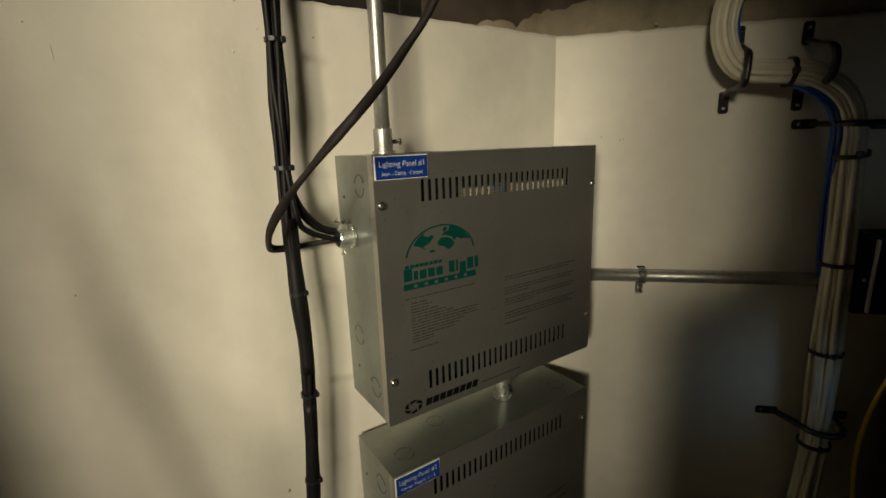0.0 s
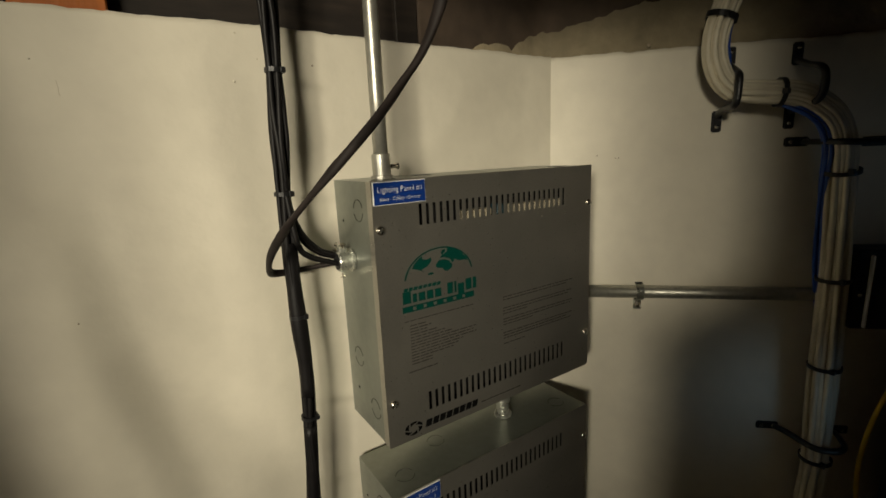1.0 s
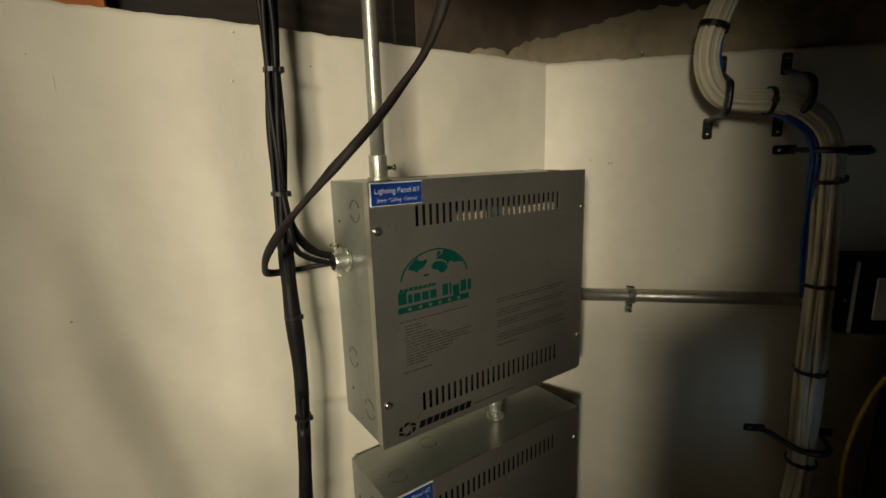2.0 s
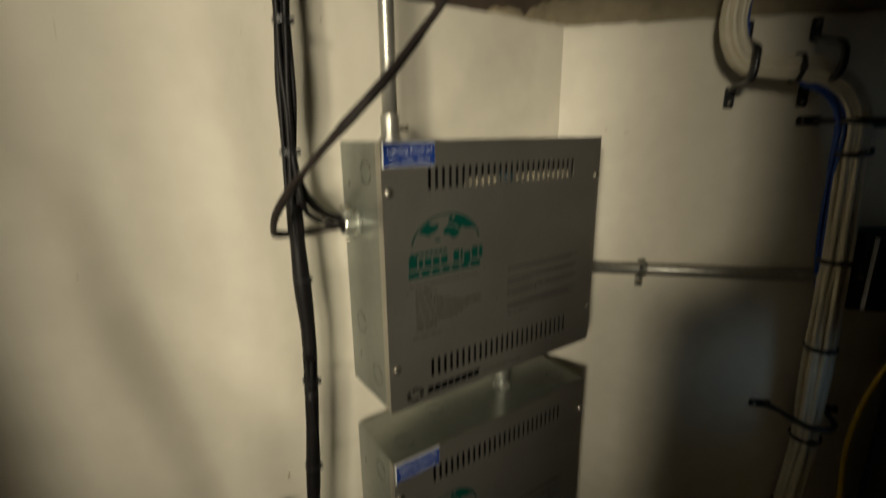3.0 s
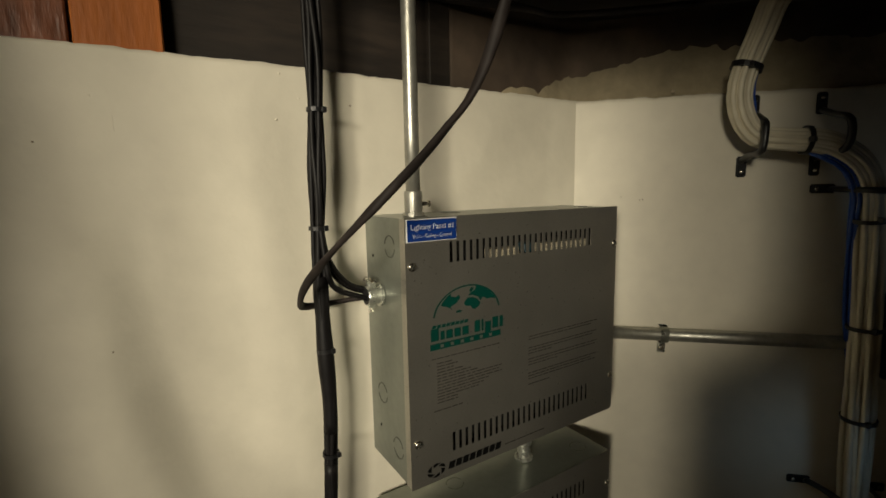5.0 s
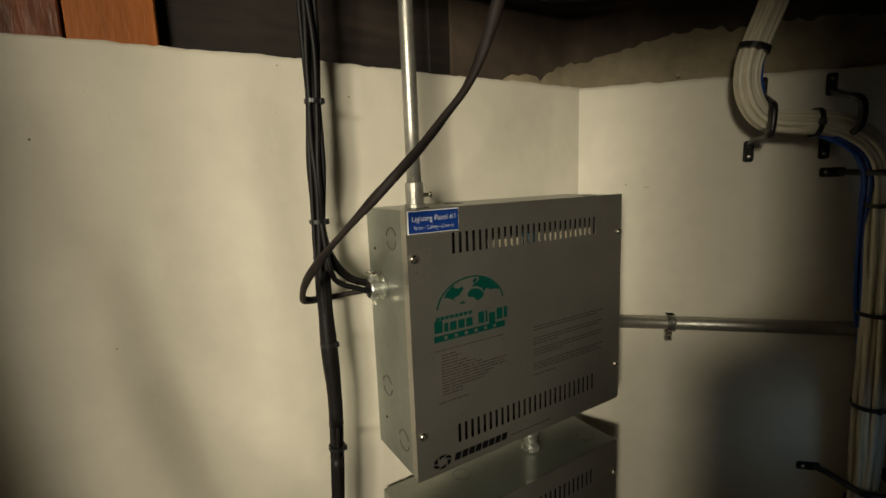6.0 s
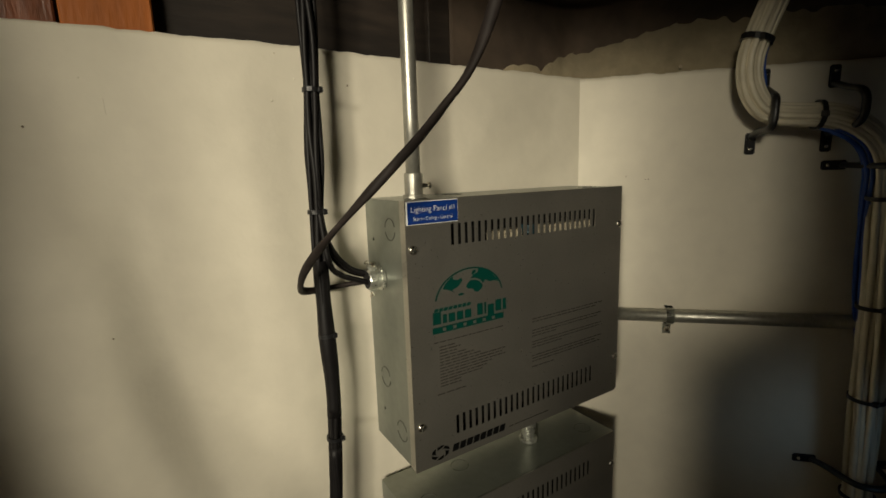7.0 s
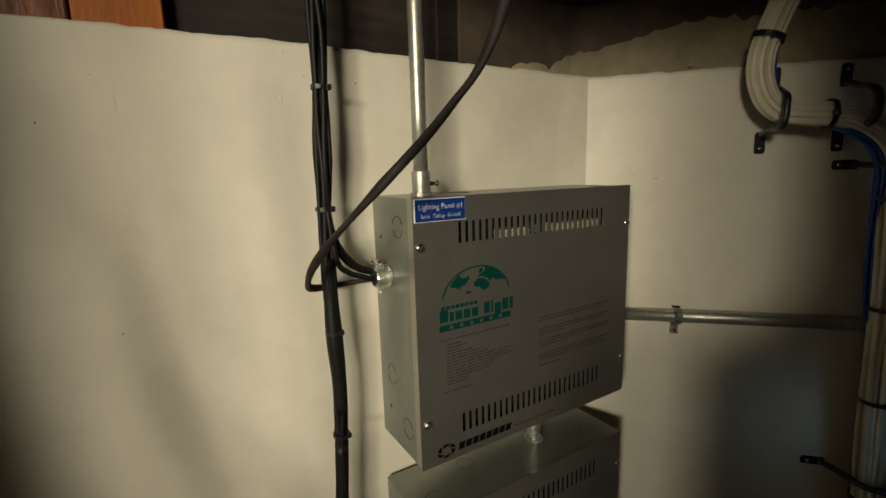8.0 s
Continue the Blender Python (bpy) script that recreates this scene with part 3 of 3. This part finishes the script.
def cable_clamp(at, label):
    """A zinc cable connector on the side of a panel: flange, two half shells, two screws."""
    t = thing("cable_clamp", at, label, "cable connector", "cable clamps on panels")
    part("locknut", disc((0, 0, 0), (-1, 0, 0), [(0, 0.0165), (0.0008, 0.0175), (0.0035, 0.0175), (0.0045, 0.0155)], 24), ZINC, t)
    part("shell", disc((-0.004, 0, 0), (-1, 0, 0), [(0, 0.0135), (0.006, 0.0135), (0.008, 0.0150), (0.017, 0.0150), (0.019, 0.0135)], 20), ZINC, t)
    for s in (-1, 1):
        part("ear", block((-0.0205, -0.0065, s * 0.0125 - 0.0035), (-0.0085, 0.0065, s * 0.0165 + 0.0035), 0.0018), ZINC, t)
        sc = part("screw", disc((-0.0145, -0.004 * s, s * 0.0195), (0, -0.3, s), [(0, 0.0022), (0.004, 0.0022), (0.0042, 0.0042), (0.006, 0.0042), (0.0068, 0.003)], 12), SCREW, t)
    part("long_screw", disc((-0.014, 0.006, 0.018), (-0.75, 0.1, 0.75), [(0, 0.0016), (0.008, 0.0016), (0.0082, 0.0034), (0.010, 0.0034)], 10), SCREW, t)
    t.scale = (0.85, 0.85, 0.85)
    # black disc in place of the shade inside the clamp's mouth
    part("throat", disc((-0.0225, 0, 0), (-1, 0, 0), [(0, 0.0125), (0.0006, 0.0125)], 20), BLACK_BOX, t)
    return t


cable_clamp((-0.0004, 0.070, 1.5035), "bright zinc cable clamp on the panel's side")
cable_clamp((-0.0004, 0.045, 0.903), "bright zinc cable clamp low on the second panel's side")

# ---------------------------------------------------------------- conduits
c1 = thing("conduit", (0.039, 0.050, 1.279 + PH), "upright galvanised conduit entering the top of a panel", "conduit", "conduits")
part("pipe", tube([Vector((0, 0, z)) for z in (0.012, 0.1, 0.2, 0.3, CEIL - 1.6)], 0.0089, 24), EMT, c1, smooth=True)
part("connector", disc((0, 0, 0), (0, 0, 1), [(0, 0.0135), (0.004, 0.0135), (0.0045, 0.0112), (0.029, 0.0112), (0.030, 0.0102)], 28), EMT, c1, "bright set-screw connector")
part("set_screw", disc((0.0105, -0.003, 0.0145), (1, -0.2, 0), [(0, 0.0028), (0.004, 0.0028), (0.0042, 0.0024), (0.007, 0.0024), (0.0072, 0.0042), (0.0095, 0.0042), (0.0105, 0.0034)], 14), SCREW, c1)

c2 = thing("conduit", on2(0.0, 1.375, 0.014), "horizontal galvanised conduit along the slanting wall", "conduit", "conduits")
base2 = on2(0.0, 1.375, 0.014)
part("pipe", tube([on2(u, 1.375, 0.014) - base2 for u in (0.0, 0.3, 0.6, 0.9, 1.3)], 0.0112, 24), EMT, c2, smooth=True)
bend = smooth_line([on2(0.01, 1.375, 0.014), on2(-0.012, 1.375, 0.016), Vector((0.366, 0.086, 1.375))], 0.006)
part("elbow", tube([p - base2 for p in bend], 0.0112, 20), EMT, c2, smooth=True)
strap = thing("conduit_strap", on2(0.152, 1.375, 0.0), "one-hole zinc strap holding the conduit to the wall", "pipe strap")
sb = on2(0.152, 1.375, 0.0)
bm = bmesh.new()
prof = [(0.0145, 0.001)] + [(0.0145 * math.cos(a), 0.014 + 0.0135 * math.sin(a)) for a in [math.pi * k / 12 for k in range(13)]] + [(-0.0145, 0.003), (-0.017, 0.0018), (-0.036, 0.0018)]
loops = []
for dz, off in prof:
    loops.append([bm.verts.new(on2(0.152 + du, 1.375 + dz, off) - sb) for du in (-0.0065, 0.0065)])
for a, c in zip(loops, loops[1:]):
    bm.faces.new((a[0], a[1], c[1], c[0]))
ret = bmesh.ops.solidify(bm, geom=bm.faces[:], thickness=-0.0014)
part("saddle", bm, ZINC, strap)
part("screw", disc(on2(0.152, 1.375 - 0.0265, 0.0025) - sb, N2, [(0, 0.005), (0.001, 0.005), (0.003, 0.0035), (0.0034, 0.001)], 14), SCREW, strap, "bright screw head")

# ---------------------------------------------------------------- black cable bundle on the long wall
rnd = random.Random(4)
TRUNK = [(-0.060, 0.076, 2.030), (-0.066, 0.076, 1.889), (-0.067, 0.076, 1.793), (-0.068, 0.076, 1.722), (-0.070, 0.076, 1.659), (-0.073, 0.076, 1.590), (-0.073, 0.076, 1.519), (-0.073, 0.073, 1.445),
         (-0.071, 0.072, 1.380), (-0.073, 0.072, 1.314), (-0.078, 0.073, 1.220), (-0.084, 0.074, 1.130), (-0.089, 0.074, 1.060), (-0.091, 0.073, 0.930), (-0.092, 0.073, 0.800), (-0.094, 0.074, 0.500), (-0.094, 0.074, 0.040)]
trunk = smooth_line(TRUNK, 0.012)
bundle = thing("black_cable_bundle", (-0.094, 0.074, 0.04), "bundle of black power cables tied together, hanging along the wall", "cables")
origin = Vector((-0.094, 0.074, 0.04))
fr = frames_along(trunk)
TIES = (1.726, 1.589, 1.447, 1.318, 1.196, 1.062, 0.95)
for k in range(8):
    a0 = 2 * math.pi * k / 7 + 0.3
    rad = 0.0064 if k < 7 else 0.0
    ph, wob = rnd.uniform(0, 6), rnd.uniform(2.0, 3.5)
    line = []
    for p, (s, u) in zip(trunk, fr):
        z = p.z
        nearest = min(abs(z - t) for t in TIES)
        loose = (0.86 + 0.42 * min(1.0, nearest / 0.06) * (1.0 if z > 1.59 else 0.28)) * (1.0 if z > 1.5 else 0.92 if z > 1.2 else 0.72)
        a = a0 + (z - 1.6) * wob * 0.9 + 0.35 * math.sin(z * 30 + ph)
        line.append(p - origin + (s * math.cos(a) + u * math.sin(a)) * rad * loose)
    part("cable", tube(line, 0.0032 if k % 3 else 0.0028, 8), BLACK_PVC, bundle, smooth=True)
sheath = [p - origin for p in trunk if 1.33 < p.z < 1.545]
part("sleeve", tube(sheath, lambda t: 0.0092 - 0.0008 * math.sin(9 * t), 14), BLACK_PVC, bundle, "matt black sleeve round the cables", smooth=True)
part("sleeve", tube([p - origin for p in trunk if 0.98 < p.z < 1.31], lambda t: 0.0085 - 0.0007 * math.sin(13 * t), 14), BLACK_PVC, bundle, smooth=True)
for z in TIES:
    k = min(range(len(trunk)), key=lambda i: abs(trunk[i].z - z))
    tie = part("cable_tie", band(trunk[k] - origin, trunk[k + 1] - trunk[k], 0.0089, 0.0046, 0.0012), TIE, bundle)
    part("tie_head", block(trunk[k] - origin + Vector((0.0045, -0.0100, -0.0032)), trunk[k] - origin + Vector((0.0100, -0.0055, 0.0032)), 0.001), TIE, tie)


def loose_cable(name, points, radius, mat, label, base=None, wobble=0.0, squash=1.0, twist=0.0):
    line = smooth_line(points, 0.006)
    base = Vector(base or points[-1])
    t = thing(name, base, label, "cable")
    part("jacket", tube([p - base for p in line], (lambda s: radius * (1 + wobble * math.sin(s * 46) + 0.5 * wobble * math.sin(s * 91))), 14, squash=squash, twist=twist), mat, t, smooth=True)
    return t


loose_cable("looped_cable", [(0.030, -0.205, 1.925), (0.010, -0.188, 1.835), (-0.006, -0.168, 1.752), (-0.017, -0.150, 1.7060), (-0.026, -0.125, 1.681), (-0.035, -0.100, 1.659), (-0.046, -0.080, 1.640), (-0.0715, -0.056, 1.607),
                             (-0.093, -0.015, 1.569), (-0.102, 0.030, 1.536), (-0.102, 0.058, 1.514), (-0.092, 0.084, 1.499), (-0.060, 0.092, 1.496), (-0.030, 0.084, 1.499), (-0.012, 0.073, 1.502)],
            0.0047, BROWN_PVC, "dark grey flat cable twisted and looped round the bundle", wobble=0.05, squash=0.68, twist=0.13)
for dz, dy in ((0.004, 0.004), (-0.0065, -0.004), (0.001, 0.008)):
    loose_cable("branch_cable", [(-0.072, 0.070, 1.60 + dz), (-0.066, 0.070 + dy, 1.552 + dz * 3), (-0.054, 0.072 + dy, 1.529 + dz * 2), (-0.036, 0.074 + dy, 1.514 + dz), (-0.018, 0.072 + dy, 1.507 + dz), (-0.012, 0.071 + dy * 0.6, 1.505 + dz)],
                0.0034, BLACK_PVC, "thin black cable branching from the bundle into the panel")
loose_cable("branch_cable", [(-0.092, 0.073, 1.02), (-0.089, 0.070, 0.945), (-0.079, 0.061, 0.911), (-0.050, 0.051, 0.897), (-0.022, 0.046, 0.901), (-0.012, 0.045, 0.903)], 0.0052, BROWN_PVC, "dark cable branching from the bundle into the second panel")

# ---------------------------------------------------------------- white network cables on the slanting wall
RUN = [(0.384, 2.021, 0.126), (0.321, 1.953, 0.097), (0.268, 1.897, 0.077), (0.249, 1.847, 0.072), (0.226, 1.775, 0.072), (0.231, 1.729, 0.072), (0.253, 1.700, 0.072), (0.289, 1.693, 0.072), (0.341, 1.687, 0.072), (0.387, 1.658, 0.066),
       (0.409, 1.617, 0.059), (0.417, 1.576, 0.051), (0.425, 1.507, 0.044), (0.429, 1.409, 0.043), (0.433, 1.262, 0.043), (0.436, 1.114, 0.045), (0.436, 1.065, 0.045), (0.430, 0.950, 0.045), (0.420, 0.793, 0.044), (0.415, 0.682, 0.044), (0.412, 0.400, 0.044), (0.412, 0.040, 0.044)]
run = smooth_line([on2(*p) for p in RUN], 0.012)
net = thing("network_cable_bundle", on2(0.412, 0.04, 0.044), "thick bundle of off-white network cables with two blue ones", "cables")
no = on2(0.412, 0.04, 0.044)
nfr = []
for k, p in enumerate(run):
    ahead = (run[min(k + 1, len(run) - 1)] - run[max(k - 1, 0)]).normalized()
    out = (N2 - ahead * N2.dot(ahead)).normalized()
    nfr.append((ahead.cross(out), out))
spots = [(0, 0)] + [(0.0066 * math.cos(k * math.pi / 3), 0.0066 * math.sin(k * math.pi / 3)) for k in range(6)]
spots += [(0.0126 * math.cos(k * math.pi / 6 + 0.2), 0.0126 * math.sin(k * math.pi / 6 + 0.2)) for k in range(12)]
spots += [(0.0170 * math.cos(k * math.pi / 4 + 0.4), 0.0158 * math.sin(k * math.pi / 4 + 0.4)) for k in range(8)]
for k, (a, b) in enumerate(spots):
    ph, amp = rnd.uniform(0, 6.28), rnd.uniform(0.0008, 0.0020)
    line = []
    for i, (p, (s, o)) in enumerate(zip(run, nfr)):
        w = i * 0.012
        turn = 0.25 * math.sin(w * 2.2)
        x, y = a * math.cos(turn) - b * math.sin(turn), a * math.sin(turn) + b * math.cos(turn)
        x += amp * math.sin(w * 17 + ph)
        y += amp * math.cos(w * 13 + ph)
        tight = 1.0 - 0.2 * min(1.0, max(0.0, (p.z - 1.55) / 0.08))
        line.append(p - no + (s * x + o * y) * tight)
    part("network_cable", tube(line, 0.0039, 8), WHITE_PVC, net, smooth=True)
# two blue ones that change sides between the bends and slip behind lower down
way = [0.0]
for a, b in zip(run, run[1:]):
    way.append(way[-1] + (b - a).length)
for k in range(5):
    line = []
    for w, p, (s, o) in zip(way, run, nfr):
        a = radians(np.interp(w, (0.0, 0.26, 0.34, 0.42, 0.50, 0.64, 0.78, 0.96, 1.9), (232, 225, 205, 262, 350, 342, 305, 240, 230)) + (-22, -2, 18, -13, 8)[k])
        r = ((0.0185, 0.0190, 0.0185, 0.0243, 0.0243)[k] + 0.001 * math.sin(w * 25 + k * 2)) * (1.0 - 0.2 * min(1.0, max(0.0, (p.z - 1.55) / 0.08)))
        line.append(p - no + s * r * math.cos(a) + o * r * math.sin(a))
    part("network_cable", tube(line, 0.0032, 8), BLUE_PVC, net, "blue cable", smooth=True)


def wrap(u, z, off, axis, r=0.0212, high=0.006):
    tie = part("cable_tie", band(on2(u, z, off) - no, axis, r, high, 0.002), TIE, net)
    h = on2(u, z, off + r) - no
    part("tie_head", block(h - Vector((0.004, 0.004, 0.004)), h + Vector((0.004, 0.004, 0.004)), 0.001), TIE, tie)


def run_at(z, after=0):
    k = min(range(after, len(run)), key=lambda i: abs(run[i].z - z))
    rel = run[k] - CORNER
    return rel.dot(U2), run[k].z, rel.dot(N2), run[k + 1] - run[k - 1]


def run_near(u):
    k = min((i for i, p in enumerate(run) if p.z > 1.66), key=lambda i: abs((run[i] - CORNER).dot(U2) - u) + (1 if run[i].z > 1.72 else 0))
    rel = run[k] - CORNER
    return rel.dot(U2), run[k].z, rel.dot(N2), run[k + 1] - run[k - 1]


half = next(i for i, p in enumerate(run) if (p - CORNER).dot(U2) > 0.405 and p.z < 1.65)
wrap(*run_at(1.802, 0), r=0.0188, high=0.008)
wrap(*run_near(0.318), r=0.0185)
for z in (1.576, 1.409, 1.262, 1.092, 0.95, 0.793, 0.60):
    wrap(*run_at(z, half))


def hook_plate(u, z, upright, parent, base):
    """A small fixing plate with two screws."""
    w, h = (0.0075, 0.0165) if upright else (0.0175, 0.0072)
    b2 = bmesh.new()
    bmesh.ops.create_cube(b2, size=1.0, matrix=Matrix.Translation((0, 0, 0)) @ Matrix.Diagonal((2 * w, 0.004, 2 * h, 1)))
    bmesh.ops.bevel(b2, geom=b2.edges[:], offset=0.0018, segments=2, affect="EDGES")
    turn = Matrix(((U2.x, -N2.x, 0, 0), (U2.y, -N2.y, 0, 0), (0, 0, 1, 0), (0, 0, 0, 1)))
    bmesh.ops.transform(b2, matrix=Matrix.Translation(on2(u, z, 0.0035) - base) @ turn, verts=b2.verts[:])
    plate = part("fixing_plate", b2, HOOK, parent)
    for s in (-0.5, 0.5):
        at = on2(u + (0 if upright else s * w * 1.0), z + (s * h * 1.0 if upright else 0), 0.0055) - base
        part("screw", disc(at, N2, [(0, 0.0032), (0.0012, 0.0032), (0.0024, 0.0020), (0.0027, 0.0006)], 12), SCREW, plate, smooth=True)


def cable_hook(plates, bar, upright, radius=0.0050):
    """A bent bar that holds the cables, between two plates screwed to the wall."""
    base = on2(plates[0][0], plates[0][1], 0.0)
    t = thing("cable_hook", base, "black powder-coated cable hook screwed to the wall", "cable hook", "cable hooks on the wall")
    for u, z in plates:
        hook_plate(u, z, upright, t, base)
    part("bar", tube([p - base for p in smooth_line([on2(*p) for p in bar], 0.004)], radius, 10, squash=0.8), HOOK, t, smooth=True)


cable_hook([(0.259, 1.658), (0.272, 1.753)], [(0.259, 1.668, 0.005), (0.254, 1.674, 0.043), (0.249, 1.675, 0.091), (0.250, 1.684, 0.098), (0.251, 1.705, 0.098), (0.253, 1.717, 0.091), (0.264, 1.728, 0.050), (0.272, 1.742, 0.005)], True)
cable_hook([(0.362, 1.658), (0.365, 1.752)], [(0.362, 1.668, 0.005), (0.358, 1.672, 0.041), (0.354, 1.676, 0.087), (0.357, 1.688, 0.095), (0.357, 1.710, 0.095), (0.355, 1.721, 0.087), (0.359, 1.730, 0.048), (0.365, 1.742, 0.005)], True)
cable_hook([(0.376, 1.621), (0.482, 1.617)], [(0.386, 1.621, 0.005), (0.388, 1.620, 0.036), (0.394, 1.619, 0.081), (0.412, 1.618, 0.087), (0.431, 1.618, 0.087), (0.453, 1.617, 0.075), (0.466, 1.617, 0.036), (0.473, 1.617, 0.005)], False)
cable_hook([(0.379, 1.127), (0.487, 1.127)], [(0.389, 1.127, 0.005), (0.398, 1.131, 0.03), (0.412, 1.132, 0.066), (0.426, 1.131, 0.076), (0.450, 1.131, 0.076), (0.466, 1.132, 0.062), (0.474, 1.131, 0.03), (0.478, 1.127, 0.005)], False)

# ---------------------------------------------------------------- wall box, yellow cable, rack
wb = thing("wall_box", on2(0.53, 1.39, 0.0), "black surface-mounted box with a light-edged switch plate", "switch box")
turn2 = Matrix(((U2.x, -N2.x, 0, 0), (U2.y, -N2.y, 0, 0), (0, 0, 1, 0), (0, 0, 0, 1)))
part("housing", block((-0.072, -0.045, -0.062), (0.072, 0.0, 0.066), 0.003, turn2), BLACK_BOX, wb)
part("frame", block((-0.0545, -0.052, -0.058), (0.056, -0.0452, 0.058), 0.002, turn2), BLACK_BOX, wb)
part("trim", block((-0.0565, -0.0525, -0.058), (-0.0535, -0.0455, 0.058), 0.0008, turn2), LABEL_WHITE, wb, "pale edge strip")
part("rocker", block((-0.030, -0.056, -0.034), (0.030, -0.0525, 0.034), 0.0015, turn2), LABEL_WHITE, wb, "white rocker")
part("screw", disc(turn2 @ Vector((-0.064, -0.0455, -0.006)), N2, [(0, 0.003), (0.001, 0.003), (0.002, 0.001)], 12), SCREW, wb)
# unseen blue lamps added for the bluish glow on the wall
area_lamp("unseen_blue_lamp", on2(0.515, 1.21, 0.22), on2(0.36, 1.19, 0.0), 0.0064, 0.14, (0.45, 0.72, 1.0), spread=60)
area_lamp("unseen_blue_lamp", on2(0.60, 1.50, 0.25), on2(0.42, 1.62, 0.0), 0.0022, 0.10, (0.35, 0.65, 1.0), spread=80)
loose_cable("yellow_cable", [on2(0.60, 1.315, 0.075), on2(0.565, 1.30, 0.07), on2(0.53, 1.262, 0.06), on2(0.503, 1.19, 0.06), on2(0.491, 1.10, 0.06), on2(0.498, 1.0, 0.06), on2(0.501, 0.938, 0.06), on2(0.50, 0.80, 0.06), on2(0.50, 0.5, 0.06), on2(0.50, 0.02, 0.06)],
            0.0034, YELLOW_PVC, "yellow patch cable hanging beside the white bundle")
rack = thing("equipment_rack", on2(0.80, 0.0, 0.25), "black steel equipment rack standing in the dark beside the cables", "rack")
part("side_panel", block((-0.27, -0.25, 0.03), (-0.262, 0.20, 1.30), 0.002, turn2), BLACK_BOX, rack)
part("side_panel", block((0.262, -0.25, 0.03), (0.27, 0.20, 1.30), 0.002, turn2), BLACK_BOX, rack)
part("top_panel", block((-0.27, -0.25, 1.302), (0.27, 0.20, 1.312), 0.002, turn2), BLACK_BOX, rack)
part("base", block((-0.27, -0.25, 0.0), (0.27, 0.20, 0.028), 0.002, turn2), BLACK_BOX, rack)
part("back_panel", block((-0.26, 0.19, 0.03), (0.26, 0.2, 1.30), 0.0, turn2), BLACK_BOX, rack)
for z in (0.25, 0.55, 0.85, 1.1):
    part("device", block((-0.24, -0.22, z), (0.24, 0.15, z + 0.088), 0.003, turn2), BLACK_BOX, rack, "dark rack device")

# ---------------------------------------------------------------- display leaning from the wall
TILT_S = 12.8
scr = thing("display_screen", (-0.123, YW - 0.020, 1.136), "flat display showing a purple and red picture, tilted against the wall", "display")
scr.rotation_euler = (radians(-TILT_S), 0, 0)
SW, SH = 0.62, 0.37
part("panel", block((-SW + 0.001, -0.0012, -SH + 0.001), (-0.001, 0.002, -0.001)), screen_material(), scr, "lit purple and red picture")
part("bezel", block((-SW, 0.0, -SH), (0, 0.007, 0), 0.002, None, None, 2), BLACK_BOX, scr)
part("edge_trim", block((-0.0008, -0.0022, -SH), (0.0008, -0.0004, 0), 0.0003), BLACK_BOX, scr)
part("edge_trim", block((-SW, -0.0022, -0.0012), (0, -0.0004, 0.0008), 0.0003), BLACK_BOX, scr)
part("wall_mount", block((-SW / 2 - 0.06, 0.007, -0.16), (-SW / 2 + 0.06, 0.052, -0.06), 0.003), BLACK_BOX, scr)

# ---------------------------------------------------------------- small marks
def mark(name, at, size, label, out, mat=CHIP):
    part(name, disc(at, out, [(0.0, size), (0.0012, size * 0.8), (0.0018, size * 0.3)], 7), mat, None, label, category="mark", kind="structure")


mark("nail", on2(0.153, 1.783, 0.0), 0.0032, "old dark nail head at the top of the wall", N2)
mark("chip", on1(-0.103, 1.159, -0.0003), 0.0028, "small chip in the wall paint", Vector((0, -1, 0)))
for k, (x, z, size) in enumerate(((-0.1026, 1.7144, 0.0011), (-0.0754, 1.7401, 0.0009), (-0.0961, 1.7656, 0.0010), (-0.2722, 1.7261, 0.0007), (-0.3168, 1.6812, 0.0011), (-0.2755, 1.4806, 0.0009))):
    mark("chip_%d" % (k + 3), on1(x, z, -0.0004), size, "small chip with a raised rim in the wall paint", Vector((0, -1, 0)), PAINT if k < 4 else CHIP)
for k, (u, z) in enumerate(((0.108, 1.6064), (0.0775, 1.6120), (0.1125, 1.6070))):
    mark("scuff_%d" % (k + 1), on2(u, z, 0.0), 0.0011, "small brown scuff on the slanting wall", N2)
part("scratch", tube(smooth_line([on1(-0.2566, 1.7085), on1(-0.2560, 1.703), on1(-0.2563, 1.698), on1(-0.2555, 1.694)], 0.002), 0.0004, 6), PAINT, None, "fine upright trowel line in the wall paint", kind="structure", category="mark")
mark("chip_2", on1(-0.012, 1.737, -0.0003), 0.0013, "small dark dot on the wall paint", Vector((0, -1, 0)))
mark("speck", on2(-0.024, 1.815, -0.009), 0.0022, "dark speck on the dusty board", N2)

# cables lying under the framing
loose_cable("ceiling_cable", [(0.03, 0.15, 1.900), (0.095, 0.127, 1.893), (0.171, 0.101, 1.889), (0.261, 0.082, 1.890), (0.335, 0.072, 1.893), (0.50, -0.06, 1.900), (0.72, -0.30, 1.902)], 0.0050, BROWN_PVC, "dark cable slung under the framing", base=(0.171, 0.101, 1.889))
